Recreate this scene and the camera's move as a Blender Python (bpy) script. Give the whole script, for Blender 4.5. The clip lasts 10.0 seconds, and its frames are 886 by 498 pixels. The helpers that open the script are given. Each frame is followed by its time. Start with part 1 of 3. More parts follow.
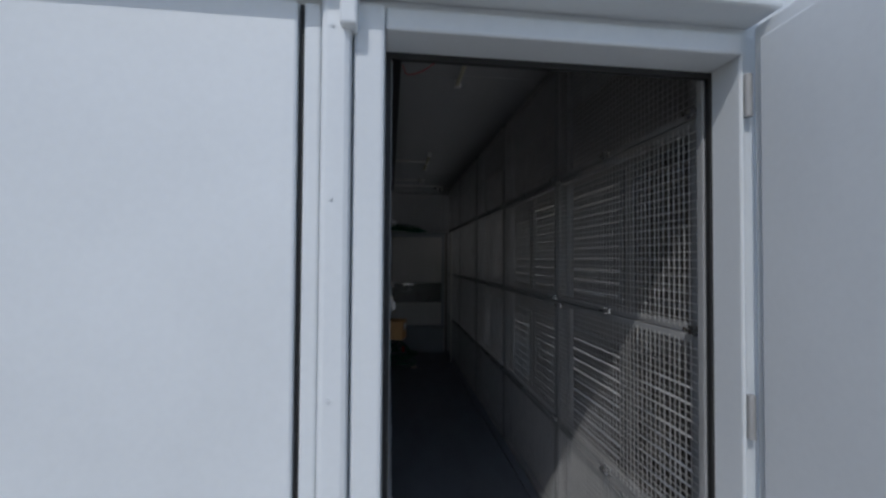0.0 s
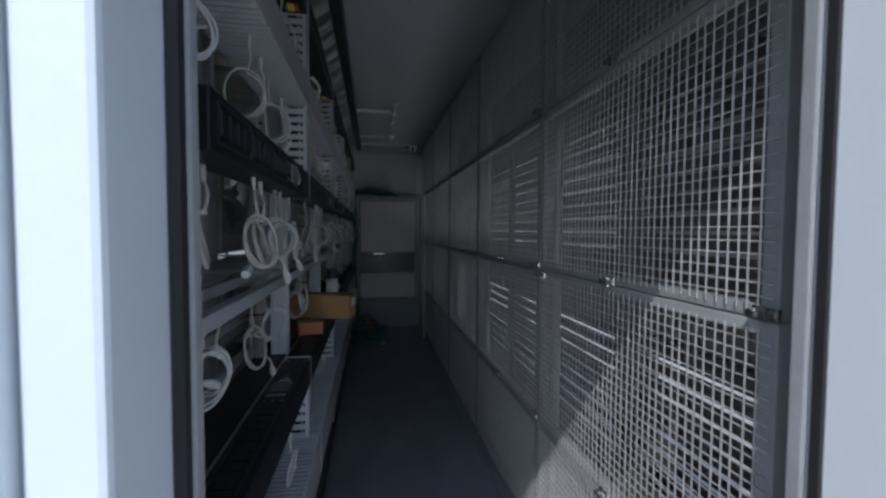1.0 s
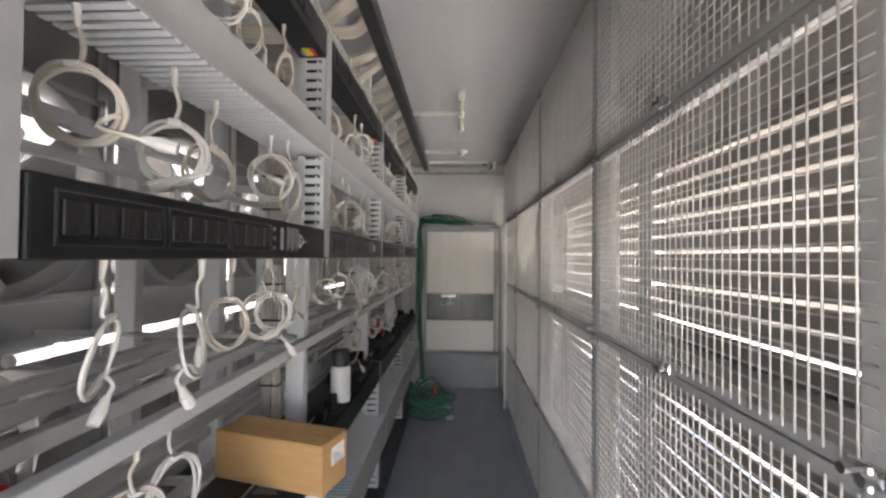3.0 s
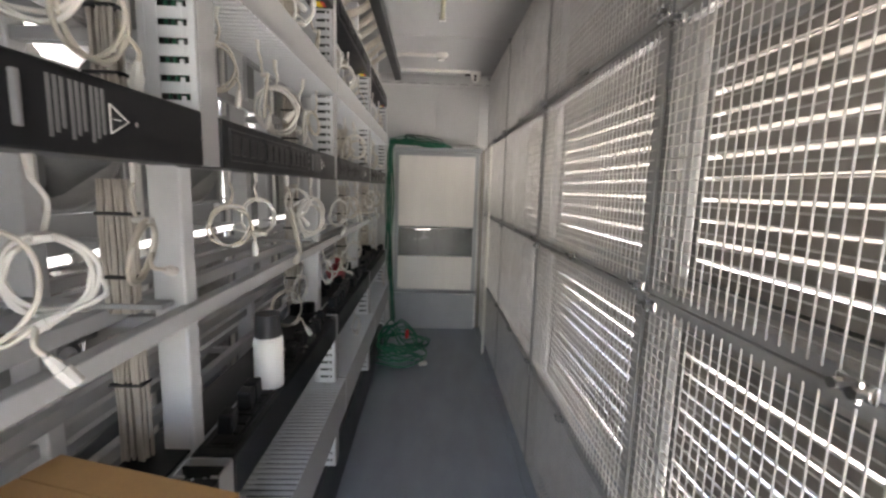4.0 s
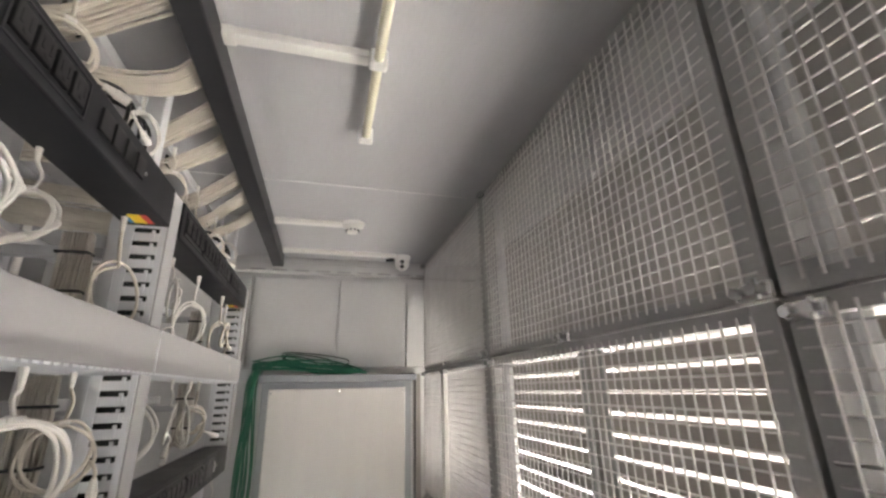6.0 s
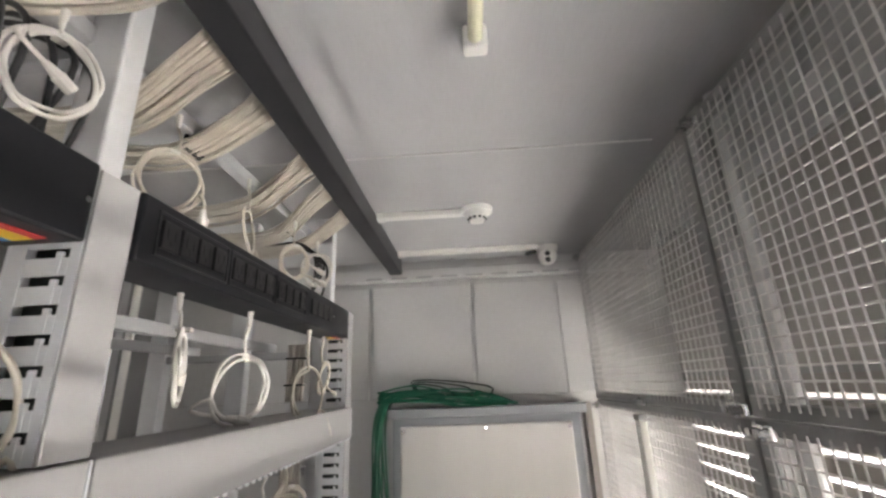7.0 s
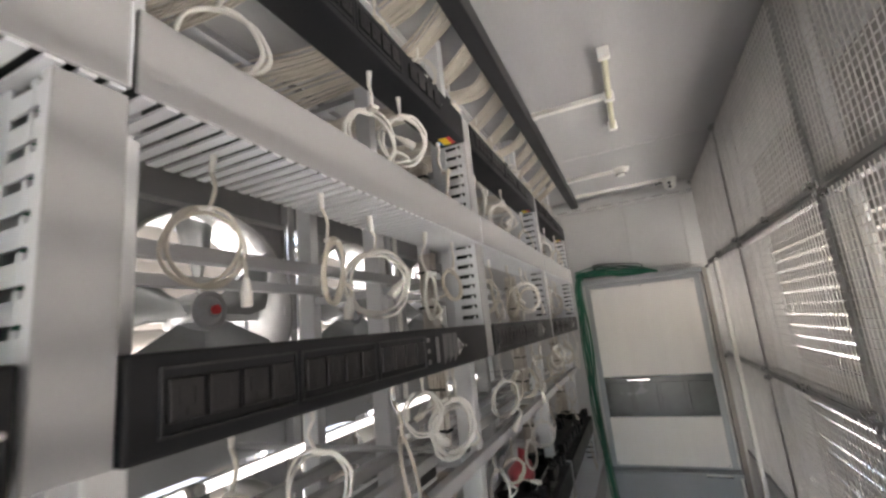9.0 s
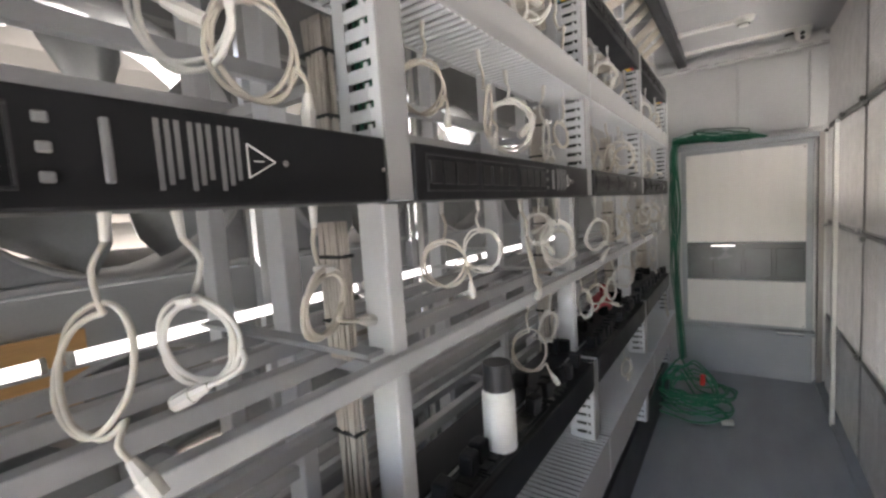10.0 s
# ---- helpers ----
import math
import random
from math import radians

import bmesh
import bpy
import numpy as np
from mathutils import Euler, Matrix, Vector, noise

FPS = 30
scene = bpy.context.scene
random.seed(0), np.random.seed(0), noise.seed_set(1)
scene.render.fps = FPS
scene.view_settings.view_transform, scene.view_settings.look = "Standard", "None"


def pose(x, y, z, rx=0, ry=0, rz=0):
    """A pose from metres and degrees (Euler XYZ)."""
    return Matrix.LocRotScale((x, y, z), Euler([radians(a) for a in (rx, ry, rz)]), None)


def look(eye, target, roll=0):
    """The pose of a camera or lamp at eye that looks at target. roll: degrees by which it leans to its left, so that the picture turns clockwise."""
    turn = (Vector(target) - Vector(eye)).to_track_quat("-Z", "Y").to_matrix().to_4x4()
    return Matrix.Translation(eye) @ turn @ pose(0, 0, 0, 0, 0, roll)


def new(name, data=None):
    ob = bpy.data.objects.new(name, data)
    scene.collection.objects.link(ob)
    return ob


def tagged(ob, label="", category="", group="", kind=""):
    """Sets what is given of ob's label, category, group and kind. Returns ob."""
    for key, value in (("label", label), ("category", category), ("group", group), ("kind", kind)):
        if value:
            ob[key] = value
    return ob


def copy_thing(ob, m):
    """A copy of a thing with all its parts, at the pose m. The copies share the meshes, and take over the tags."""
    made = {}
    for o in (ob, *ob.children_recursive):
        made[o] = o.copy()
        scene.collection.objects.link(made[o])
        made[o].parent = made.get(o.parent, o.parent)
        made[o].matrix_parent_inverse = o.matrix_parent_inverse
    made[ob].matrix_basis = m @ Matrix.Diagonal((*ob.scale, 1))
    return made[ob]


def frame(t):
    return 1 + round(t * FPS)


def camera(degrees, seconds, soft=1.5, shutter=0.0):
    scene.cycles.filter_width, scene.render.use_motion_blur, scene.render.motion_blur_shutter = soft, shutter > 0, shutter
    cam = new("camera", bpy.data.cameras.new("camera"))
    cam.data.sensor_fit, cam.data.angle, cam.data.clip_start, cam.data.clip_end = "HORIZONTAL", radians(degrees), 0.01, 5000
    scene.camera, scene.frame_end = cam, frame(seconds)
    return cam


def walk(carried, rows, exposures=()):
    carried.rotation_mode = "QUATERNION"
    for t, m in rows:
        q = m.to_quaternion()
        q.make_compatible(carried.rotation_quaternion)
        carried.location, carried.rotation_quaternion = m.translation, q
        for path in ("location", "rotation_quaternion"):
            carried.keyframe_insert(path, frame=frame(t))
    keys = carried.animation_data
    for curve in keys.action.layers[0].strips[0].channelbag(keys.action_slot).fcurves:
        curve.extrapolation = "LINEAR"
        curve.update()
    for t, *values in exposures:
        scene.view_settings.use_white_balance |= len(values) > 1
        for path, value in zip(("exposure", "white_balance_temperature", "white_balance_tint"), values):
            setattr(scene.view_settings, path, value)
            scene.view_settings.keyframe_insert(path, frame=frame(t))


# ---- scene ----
# Daylit container for computing racks: rack wall on one side, wire-mesh partition on the other.
# ---------------------------------------------------------------- camera
cam = camera(92.0, 10.0, soft=2.6, shutter=0.1)
# seconds, x, y, z, yaw to the left, pitch up, lean
ROUTE = [
    (0.0, -0.286, 0.360, 1.430, -7.08, 1.37, 0.37),
    (0.5, -0.139, 0.510, 1.404, -9.45, -1.84, 0.39),
    (1.0, -0.088, 0.870, 1.371, -9.40, -2.48, 0.34),
    (1.5, -0.004, 1.411, 1.364, -4.13, -1.89, 0.43),
    (2.0, 0.084, 1.706, 1.402, 4.42, 1.22, -1.23),
    (2.2, 0.083, 1.829, 1.421, 3.59, 3.51, -1.16),
    (3.3, 0.112, 2.144, 1.491, 0.85, -0.99, 1.77),
    (3.5, 0.102, 2.242, 1.491, -0.50, -2.79, 2.30),
    (4.0, 0.069, 2.624, 1.452, -1.88, -8.05, 1.68),
    (4.5, 0.068, 2.940, 1.460, -10.75, -2.17, 2.19),
    (5.0, 0.082, 3.498, 1.546, -12.89, 7.03, 1.65),
    (5.5, 0.045, 4.053, 1.703, -15.88, 16.54, -0.66),
    (5.7, 0.030, 4.106, 1.704, -15.89, 18.30, -1.10),
    (6.8, 0.067, 4.881, 1.945, -4.09, 17.20, -1.86),
    (7.0, 0.079, 4.880, 1.938, 3.00, 17.57, -2.25),
    (7.5, 0.096, 4.754, 1.891, 21.17, 22.12, -3.09),
    (8.0, 0.116, 4.199, 1.748, 27.16, 23.90, -3.71),
    (8.5, 0.089, 3.822, 1.655, 31.23, 21.76, -4.37),
    (9.0, 0.075, 3.192, 1.558, 23.21, 10.69, -5.58),
    (9.5, 0.077, 3.022, 1.508, 28.34, 1.97, -4.41),
    (10.0, 0.096, 2.895, 1.459, 34.73, -5.10, -3.73),
]


def stand(x, y, z, yaw, pitch, lean):
    e = Vector((x, y, z))
    a, b = radians(yaw), radians(pitch)
    ahead = Vector((-math.sin(a) * math.cos(b), math.cos(a) * math.cos(b), math.sin(b)))
    return look(e, e + ahead, lean)


EXPOSURES = [(0.0, 0.0, 6000, 10), (0.5, 0.4, 5950, 10), (1.0, 1.0, 5700, 9), (1.2, 1.5, 5800, 10), (1.5, 3.35, 6350, 11),
             (2.0, 3.95, 6900, 14), (3.3, 4.2, 7200, 15), (4.5, 4.48, 7250, 15), (5.5, 4.65, 7250, 15), (7.0, 4.66, 7050, 14), (7.6, 4.68, 7050, 14),
             (8.5, 4.35, 7000, 14), (9.0, 4.4, 7200, 15), (9.5, 4.45, 7100, 15), (10.0, 4.55, 7100, 15)]
walk(cam, [(r[0], stand(*r[1:])) for r in ROUTE], EXPOSURES)

# ---------------------------------------------------------------- light
world = bpy.data.worlds.new("world")
scene.world = world
world.use_nodes = True
wn = world.node_tree.nodes
sky = wn.new("ShaderNodeTexSky")
sky.sky_type, sky.sun_disc = "NISHITA", False
sky.sun_elevation, sky.sun_rotation = radians(45.8), radians(210)
world.node_tree.links.new(sky.outputs[0], wn["Background"].inputs[0])
wn["Background"].inputs[1].default_value = 0.10

sun = new("sun", bpy.data.lights.new("sun", "SUN"))
sun.data.energy, sun.data.angle, sun.data.color = 1.35, radians(0.5), (1, 0.95, 0.88)
sun.matrix_world = look((-2.7, -4.6, 5.5), (0, 0, 0))


def area(name, eye, target, sx, sy, power, color, spread=180):
    lamp = new(name, bpy.data.lights.new(name, "AREA"))
    lamp.data.shape, lamp.data.size, lamp.data.size_y, lamp.data.energy, lamp.data.color = "RECTANGLE", sx, sy, power, color
    lamp.data.spread = radians(spread)
    lamp.matrix_world = look(eye, target)
    return lamp


# sky light in the long louvre openings and behind the fans
area("louvre_daylight_high", (1.68, 4.9, 1.00), (0.95, 4.9, 1.76), 4.6, 0.65, 26, (1, 0.98, 0.96), 115)
area("louvre_daylight_low", (1.75, 4.9, -0.10), (0.95, 4.9, 0.55), 4.6, 0.5, 7, (1, 0.98, 0.96), 115)
area("fan_daylight", (-2.3, 3.9, 0.9), (-0.9, 3.9, 2.2), 5.6, 1.6, 50, (0.97, 0.98, 1))

# ---------------------------------------------------------------- materials


def mat(name, color, rough=0.5, metal=0.0, vary=0.12, scale=6.0, bump=0.02, fine=120.0, streak=None, wear=None, spec=0.5):
    """A surface with variation at two scales and fine relief; streak stretches the large pattern."""
    m = bpy.data.materials.new(name)
    m.use_nodes = True
    nt = m.node_tree
    b = nt.nodes["Principled BSDF"]
    b.inputs["Metallic"].default_value = metal
    b.inputs["Specular IOR Level"].default_value = spec
    tc = nt.nodes.new("ShaderNodeTexCoord")
    mp = nt.nodes.new("ShaderNodeMapping")
    mp.inputs["Scale"].default_value = streak or (1, 1, 1)
    nt.links.new(tc.outputs["Object"], mp.inputs[0])
    big = nt.nodes.new("ShaderNodeTexNoise")
    big.inputs["Scale"].default_value, big.inputs["Detail"].default_value = scale, 5
    nt.links.new(mp.outputs[0], big.inputs["Vector"])
    small = nt.nodes.new("ShaderNodeTexNoise")
    small.inputs["Scale"].default_value, small.inputs["Detail"].default_value = fine, 3
    nt.links.new(mp.outputs[0], small.inputs["Vector"])
    add = nt.nodes.new("ShaderNodeMath")
    add.operation = "MULTIPLY_ADD"
    add.inputs[1].default_value = 0.35
    nt.links.new(small.outputs[0], add.inputs[0])
    nt.links.new(big.outputs[0], add.inputs[2])
    ramp = nt.nodes.new("ShaderNodeValToRGB")
    lo = [c * (1 - vary) for c in color]
    hi = [min(1, c * (1 + vary)) for c in (wear or color)]
    ramp.color_ramp.elements[0].position, ramp.color_ramp.elements[1].position = 0.42, 0.95
    ramp.color_ramp.elements[0].color, ramp.color_ramp.elements[1].color = (*lo, 1), (*hi, 1)
    nt.links.new(add.outputs[0], ramp.inputs[0])
    info = nt.nodes.new("ShaderNodeObjectInfo")
    hsv = nt.nodes.new("ShaderNodeHueSaturation")
    val = nt.nodes.new("ShaderNodeMapRange")
    val.inputs[3].default_value, val.inputs[4].default_value = 1 - vary * 0.5, 1 + vary * 0.5
    nt.links.new(info.outputs["Random"], val.inputs[0])
    nt.links.new(val.outputs[0], hsv.inputs["Value"])
    nt.links.new(ramp.outputs[0], hsv.inputs["Color"])
    nt.links.new(hsv.outputs[0], b.inputs["Base Color"])
    rr = nt.nodes.new("ShaderNodeMapRange")
    rr.inputs[3].default_value, rr.inputs[4].default_value = max(0.05, rough - 0.1), min(1, rough + 0.1)
    nt.links.new(big.outputs[0], rr.inputs[0])
    nt.links.new(rr.outputs[0], b.inputs["Roughness"])
    if bump:
        bp = nt.nodes.new("ShaderNodeBump")
        bp.inputs["Strength"].default_value, bp.inputs["Distance"].default_value = min(1, bump * 10), 0.002
        nt.links.new(add.outputs[0], bp.inputs["Height"])
        nt.links.new(bp.outputs[0], b.inputs["Normal"])
    return m


FACADE = mat("painted_steel_white", (0.72, 0.75, 0.77), 0.45, 0, 0.05, 2.5, 0.008, 60)
WALLP = mat("wall_panel_paint", (0.57, 0.57, 0.56), 0.5, 0, 0.07, 1.8, 0.01, 50)
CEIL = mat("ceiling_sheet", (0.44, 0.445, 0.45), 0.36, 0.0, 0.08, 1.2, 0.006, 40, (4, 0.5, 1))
FLOOR = mat("floor_paint", (0.26, 0.285, 0.315), 0.5, 0, 0.15, 2.2, 0.02, 90, (3, 1, 1))
GALV = mat("galvanised_steel", (0.38, 0.38, 0.378), 0.62, 0.1, 0.16, 9, 0.015, 140)
WIRE = mat("zinc_wire", (0.60, 0.59, 0.58), 0.36, 0.5, 0.12, 14, 0.0, 160)
CLAMP2 = mat("strut_zinc", (0.54, 0.545, 0.55), 0.35, 0.6, 0.15, 7, 0.01, 120)
CORDB = mat("cord_beige", (0.54, 0.50, 0.43), 0.45, 0, 0.12, 12, 0.0)
CLAMP = mat("bright_clamp_steel", (0.8, 0.8, 0.8), 0.2, 1.0, 0.1, 20, 0.0, 160)
POSTW = mat("rack_post_paint", (0.64, 0.65, 0.66), 0.42, 0, 0.06, 4, 0.006, 80)
POST = mat("rack_grey_paint", (0.44, 0.45, 0.46), 0.45, 0, 0.06, 4, 0.006, 80)
DUCTG = mat("duct_plastic_grey", (0.36, 0.36, 0.36), 0.42, 0, 0.05, 3, 0.004, 70)
DUCTW = mat("duct_plastic_light", (0.62, 0.64, 0.66), 0.42, 0, 0.05, 3, 0.004, 70)
# near-black colour that stands in for shade in slots and holes
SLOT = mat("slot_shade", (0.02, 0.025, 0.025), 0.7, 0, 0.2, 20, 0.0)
BLACK = mat("pdu_black", (0.010, 0.011, 0.013), 0.42, 0.0, 0.2, 8, 0.01, 150, spec=0.25)
BLACK2 = mat("socket_black", (0.008, 0.008, 0.009), 0.45, 0.0, 0.2, 8, 0.0)
BEAMD = mat("dark_beam_paint", (0.022, 0.023, 0.026), 0.45, 0.0, 0.2, 5, 0.01)
CORD = mat("cord_white", (0.66, 0.64, 0.60), 0.42, 0, 0.08, 12, 0.0)
CORDT = mat("cord_taupe", (0.50, 0.46, 0.41), 0.5, 0, 0.15, 14, 0.0)
GREEN = mat("cord_green", (0.012, 0.13, 0.075), 0.4, 0, 0.2, 12, 0.0)
DARKC = mat("cord_black", (0.015, 0.016, 0.018), 0.45, 0, 0.2, 12, 0.0)
CARD = mat("cardboard", (0.50, 0.29, 0.12), 0.75, 0, 0.1, 12, 0.02, 200, (1, 1, 8))
ORANGE = mat("orange_carton", (0.60, 0.18, 0.07), 0.6, 0, 0.1, 12, 0.01)
PAPER = mat("paper_label", (0.80, 0.79, 0.76), 0.6, 0, 0.05, 20, 0.0)
REDP = mat("red_plastic_film", (0.45, 0.07, 0.09), 0.35, 0, 0.15, 20, 0.03)
INK = mat("print_grey", (0.17, 0.17, 0.17), 0.6, 0, 0.1, 20, 0.0)
WHITEP = mat("white_plastic", (0.80, 0.79, 0.75), 0.35, 0, 0.04, 5, 0.0)
TUBE = mat("lamp_tube_cream", (0.78, 0.75, 0.58), 0.25, 0, 0.05, 5, 0.0)
CABW = mat("cabinet_white", (0.76, 0.74, 0.71), 0.35, 0, 0.04, 2, 0.004, 60, (6, 1, 0.6))
CABG = mat("cabinet_dark_window", (0.05, 0.06, 0.058), 0.25, 0, 0.3, 5, 0.01)
CABB = mat("cabinet_frame_grey", (0.36, 0.38, 0.40), 0.45, 0, 0.08, 4, 0.006)
YELLOW = mat("sticker_yellow", (0.85, 0.62, 0.03), 0.45, 0, 0.05, 20, 0.0)
RED = mat("sticker_red", (0.62, 0.04, 0.04), 0.45, 0, 0.05, 20, 0.0)
BLUE = mat("sticker_blue", (0.05, 0.25, 0.55), 0.45, 0, 0.05, 20, 0.0)
FANM = mat("fan_grey", (0.30, 0.31, 0.32), 0.42, 0.3, 0.15, 6, 0.01)
FANB = mat("fan_blade_grey", (0.24, 0.25, 0.25), 0.4, 0.3, 0.15, 6, 0.01)
SHUT = mat("louvre_blade", (0.27, 0.252, 0.235), 0.34, 0.35, 0.1, 5, 0.01)
INNER = mat("side_wall_sheet", (0.27, 0.275, 0.275), 0.45, 0.2, 0.1, 3, 0.01)
SIDEW = mat("louvre_wall_paint", (0.36, 0.345, 0.325), 0.5, 0, 0.1, 2.5, 0.01)
YARD = mat("yard_concrete", (0.44, 0.40, 0.34), 0.8, 0, 0.2, 0.8, 0.05, 30)
RUBBER = mat("black_rubber_seal", (0.02, 0.02, 0.02), 0.6, 0, 0.1, 20, 0.0)

# ---------------------------------------------------------------- mesh helpers


def box(bm, x0, x1, y0, y1, z0, z1, bevel=0.0):
    m = Matrix.Translation(((x0 + x1) / 2, (y0 + y1) / 2, (z0 + z1) / 2)) @ Matrix.Diagonal((abs(x1 - x0), abs(y1 - y0), abs(z1 - z0), 1))
    r = bmesh.ops.create_cube(bm, size=1, matrix=m)
    if bevel:
        es = list({e for v in r["verts"] for e in v.link_edges})
        bmesh.ops.bevel(bm, geom=es, offset=bevel, segments=2, affect="EDGES", profile=0.5)
    return bm


def cyl(bm, a, b, r, n=12, r2=None):
    a, b = Vector(a), Vector(b)
    d = b - a
    m = Matrix.Translation((a + b) / 2) @ d.to_track_quat("Z", "Y").to_matrix().to_4x4()
    bmesh.ops.create_cone(bm, cap_ends=True, segments=n, radius1=r, radius2=r if r2 is None else r2, depth=d.length, matrix=m)
    return bm


def tube(bm, pts, r, n=6):
    """A round cord along points."""
    pts = [Vector(p) for p in pts]
    rings, side = [], None
    for i, p in enumerate(pts):
        d = (pts[min(i + 1, len(pts) - 1)] - pts[max(i - 1, 0)]).normalized()
        if side is None:
            side = d.orthogonal().normalized()
        side = (side - d * side.dot(d))
        side = side.normalized() if side.length > 1e-6 else d.orthogonal().normalized()
        up = d.cross(side)
        rings.append([bm.verts.new(p + r * (math.cos(k * math.tau / n) * side + math.sin(k * math.tau / n) * up)) for k in range(n)])
    for a, b in zip(rings, rings[1:]):
        for k in range(n):
            bm.faces.new((a[k], a[(k + 1) % n], b[(k + 1) % n], b[k])).smooth = True
    bm.faces.new(rings[0][::-1])
    bm.faces.new(rings[-1])
    return bm


def smooth_line(pts, steps=8):
    """Points on a soft curve through the given ones."""
    p = [Vector(q) for q in pts]
    p = [2 * p[0] - p[1]] + p + [2 * p[-1] - p[-2]]
    out = []
    for i in range(1, len(p) - 2):
        for k in range(steps):
            t = k / steps
            out.append(0.5 * (2 * p[i] + (p[i + 1] - p[i - 1]) * t + (2 * p[i - 1] - 5 * p[i] + 4 * p[i + 1] - p[i + 2]) * t * t
                              + (3 * p[i] - p[i - 1] - 3 * p[i + 1] + p[i + 2]) * t ** 3))
    out.append(p[-2])
    return out


def mesh_of(name, bm, material):
    me = bpy.data.meshes.new(name)
    bm.normal_update()
    bm.to_mesh(me)
    bm.free()
    me.materials.append(material)
    return me


def part(name, bm, material, parent, label=""):
    ob = new(name, mesh_of(name, bm, material))
    ob.parent = parent
    return tagged(ob, label)


def piece(name, me, parent, m):
    """A repeat that shares its mesh."""
    ob = new(name, me)
    ob.parent = parent
    ob.matrix_basis = m
    return ob


def thing(name, at, label, category, group="", kind=""):
    ob = new(name)
    ob.location = at
    ob.empty_display_size = 0.05
    return tagged(ob, label, category, group, kind)


def solid(name, bm, material, label, category, kind="structure", group=""):
    return tagged(new(name, mesh_of(name, bm, material)), label, category, group, kind)


def B():
    return bmesh.new()


rng = random.Random(7)

# ---------------------------------------------------------------- structure
X_L, X_R, Y0, Y1, Z_C = -1.45, 1.05, 1.38, 7.0, 2.548
solid("ground", box(B(), -400, 400, -400, 400, -0.42, -0.30), YARD, "grey concrete yard round the container", "ground")
solid("floor", box(B(), X_L, X_R, Y0, Y1, -0.12, 0), FLOOR, "blue-grey painted steel container floor", "floor")
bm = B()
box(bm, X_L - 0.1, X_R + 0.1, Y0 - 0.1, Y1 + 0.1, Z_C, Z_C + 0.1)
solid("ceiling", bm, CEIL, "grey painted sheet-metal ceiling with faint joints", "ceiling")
bm = B()
for y in (2.9, 5.925):
    box(bm, X_L + 0.02, 0.60, y, y + 0.006, Z_C - 0.003, Z_C + 0.002)
solid("trim", bm, WALLP, "folded sheet-metal ceiling joints and edge strip", "trim")

# end wall: sheet panels with recessed seams, ledge and top rail
wall_e = solid("wall_east", box(B(), X_L - 0.1, X_R + 0.1, Y1, Y1 + 0.1, -0.12, Z_C), WALLP, "pale grey sheet-metal end wall", "wall")
for x0, x1 in ((-1.40, -0.408), (-0.396, 0.094), (0.106, 0.512), (0.522, 1.0)):
    part("panel", box(B(), x0, x1, Y1 - 0.018, Y1 - 0.001, 1.88, 2.415, 0.004), WALLP, wall_e)
part("top_rail", box(B(), -1.40, 1.0, Y1 - 0.05, Y1 - 0.001, 2.44, 2.50, 0.006), WALLP, wall_e)
bm = B()
for i in range(9):
    box(bm, -0.42 + i * 0.125, -0.34 + i * 0.125, Y1 - 0.056, Y1 - 0.045, 2.447, 2.456)
part("bracket_strip", bm, GALV, wall_e)

# front wall with the entrance opening, seen from outside
DX0, DX1, DZ = -0.300, 0.535, 1.915
wf = B()
box(wf, X_L - 0.1, DX0 - 0.06, Y0 - 0.1, Y0, -0.30, Z_C)
box(wf, DX1 + 0.014, X_R + 0.1, Y0 - 0.1, Y0, -0.30, Z_C)
box(wf, DX0 - 0.06, DX1 + 0.014, Y0 - 0.1, Y0, DZ + 0.05, Z_C)
box(wf, DX0 - 0.06, DX1 + 0.014, Y0 - 0.1, Y0, -0.30, 0.0)
wall_w = solid("wall_west", wf, FACADE, "white painted steel front wall of the container", "wall")
fr = thing("door_frame", (0, 0, 0), "white steel entrance frame with a black rubber seal", "door frame", kind="structure")
part("jamb", box(B(), DX0 - 0.064, DX0, Y0 - 0.13, Y0 + 0.03, -0.02, DZ + 0.05, 0.008), FACADE, fr)
part("jamb", box(B(), DX1, DX1 + 0.012, Y0 - 0.11, Y0 + 0.03, -0.02, DZ + 0.05, 0.006), FACADE, fr)
part("lintel", box(B(), DX0 + 0.001, DX1 - 0.001, Y0 - 0.12, Y0 + 0.03, DZ + 0.001, DZ + 0.05, 0.006), FACADE, fr)
bm = B()
box(bm, DX0 + 0.001, DX0 + 0.014, Y0 - 0.02, Y0 - 0.005, 0.0, DZ)
box(bm, DX1 - 0.008, DX1 - 0.001, Y0 - 0.02, Y0 - 0.005, 0.0, DZ)
box(bm, DX0 + 0.014, DX1 - 0.0085, Y0 - 0.02, Y0 - 0.005, DZ - 0.014, DZ)
part("seal", bm, RUBBER, fr, "black rubber door seal")
bm = B()
box(bm, DX0 + 0.002, DX0 + 0.016, Y0 + 0.002, Y0 + 0.028, 0.0, DZ - 0.002, 0.004)
box(bm, DX1 - 0.010, DX1 - 0.002, Y0 + 0.002, Y0 + 0.028, 0.0, DZ - 0.002, 0.004)
part("inner_frame", bm, GALV, fr, "bare galvanised inner frame")
# rail over the door
hood = thing("door_hood", (0, 0, 0), "white folded steel rail over the entrance", "hood", kind="structure")
part("rail", box(B(), -1.55, 0.565, Y0 - 0.20, Y0 - 0.10, DZ + 0.07, DZ + 0.15, 0.008), FACADE, hood)
part("gusset", box(B(), -0.389, -0.354, Y0 - 0.17, Y0 - 0.10, DZ - 0.02, DZ + 0.069, 0.006), FACADE, hood)
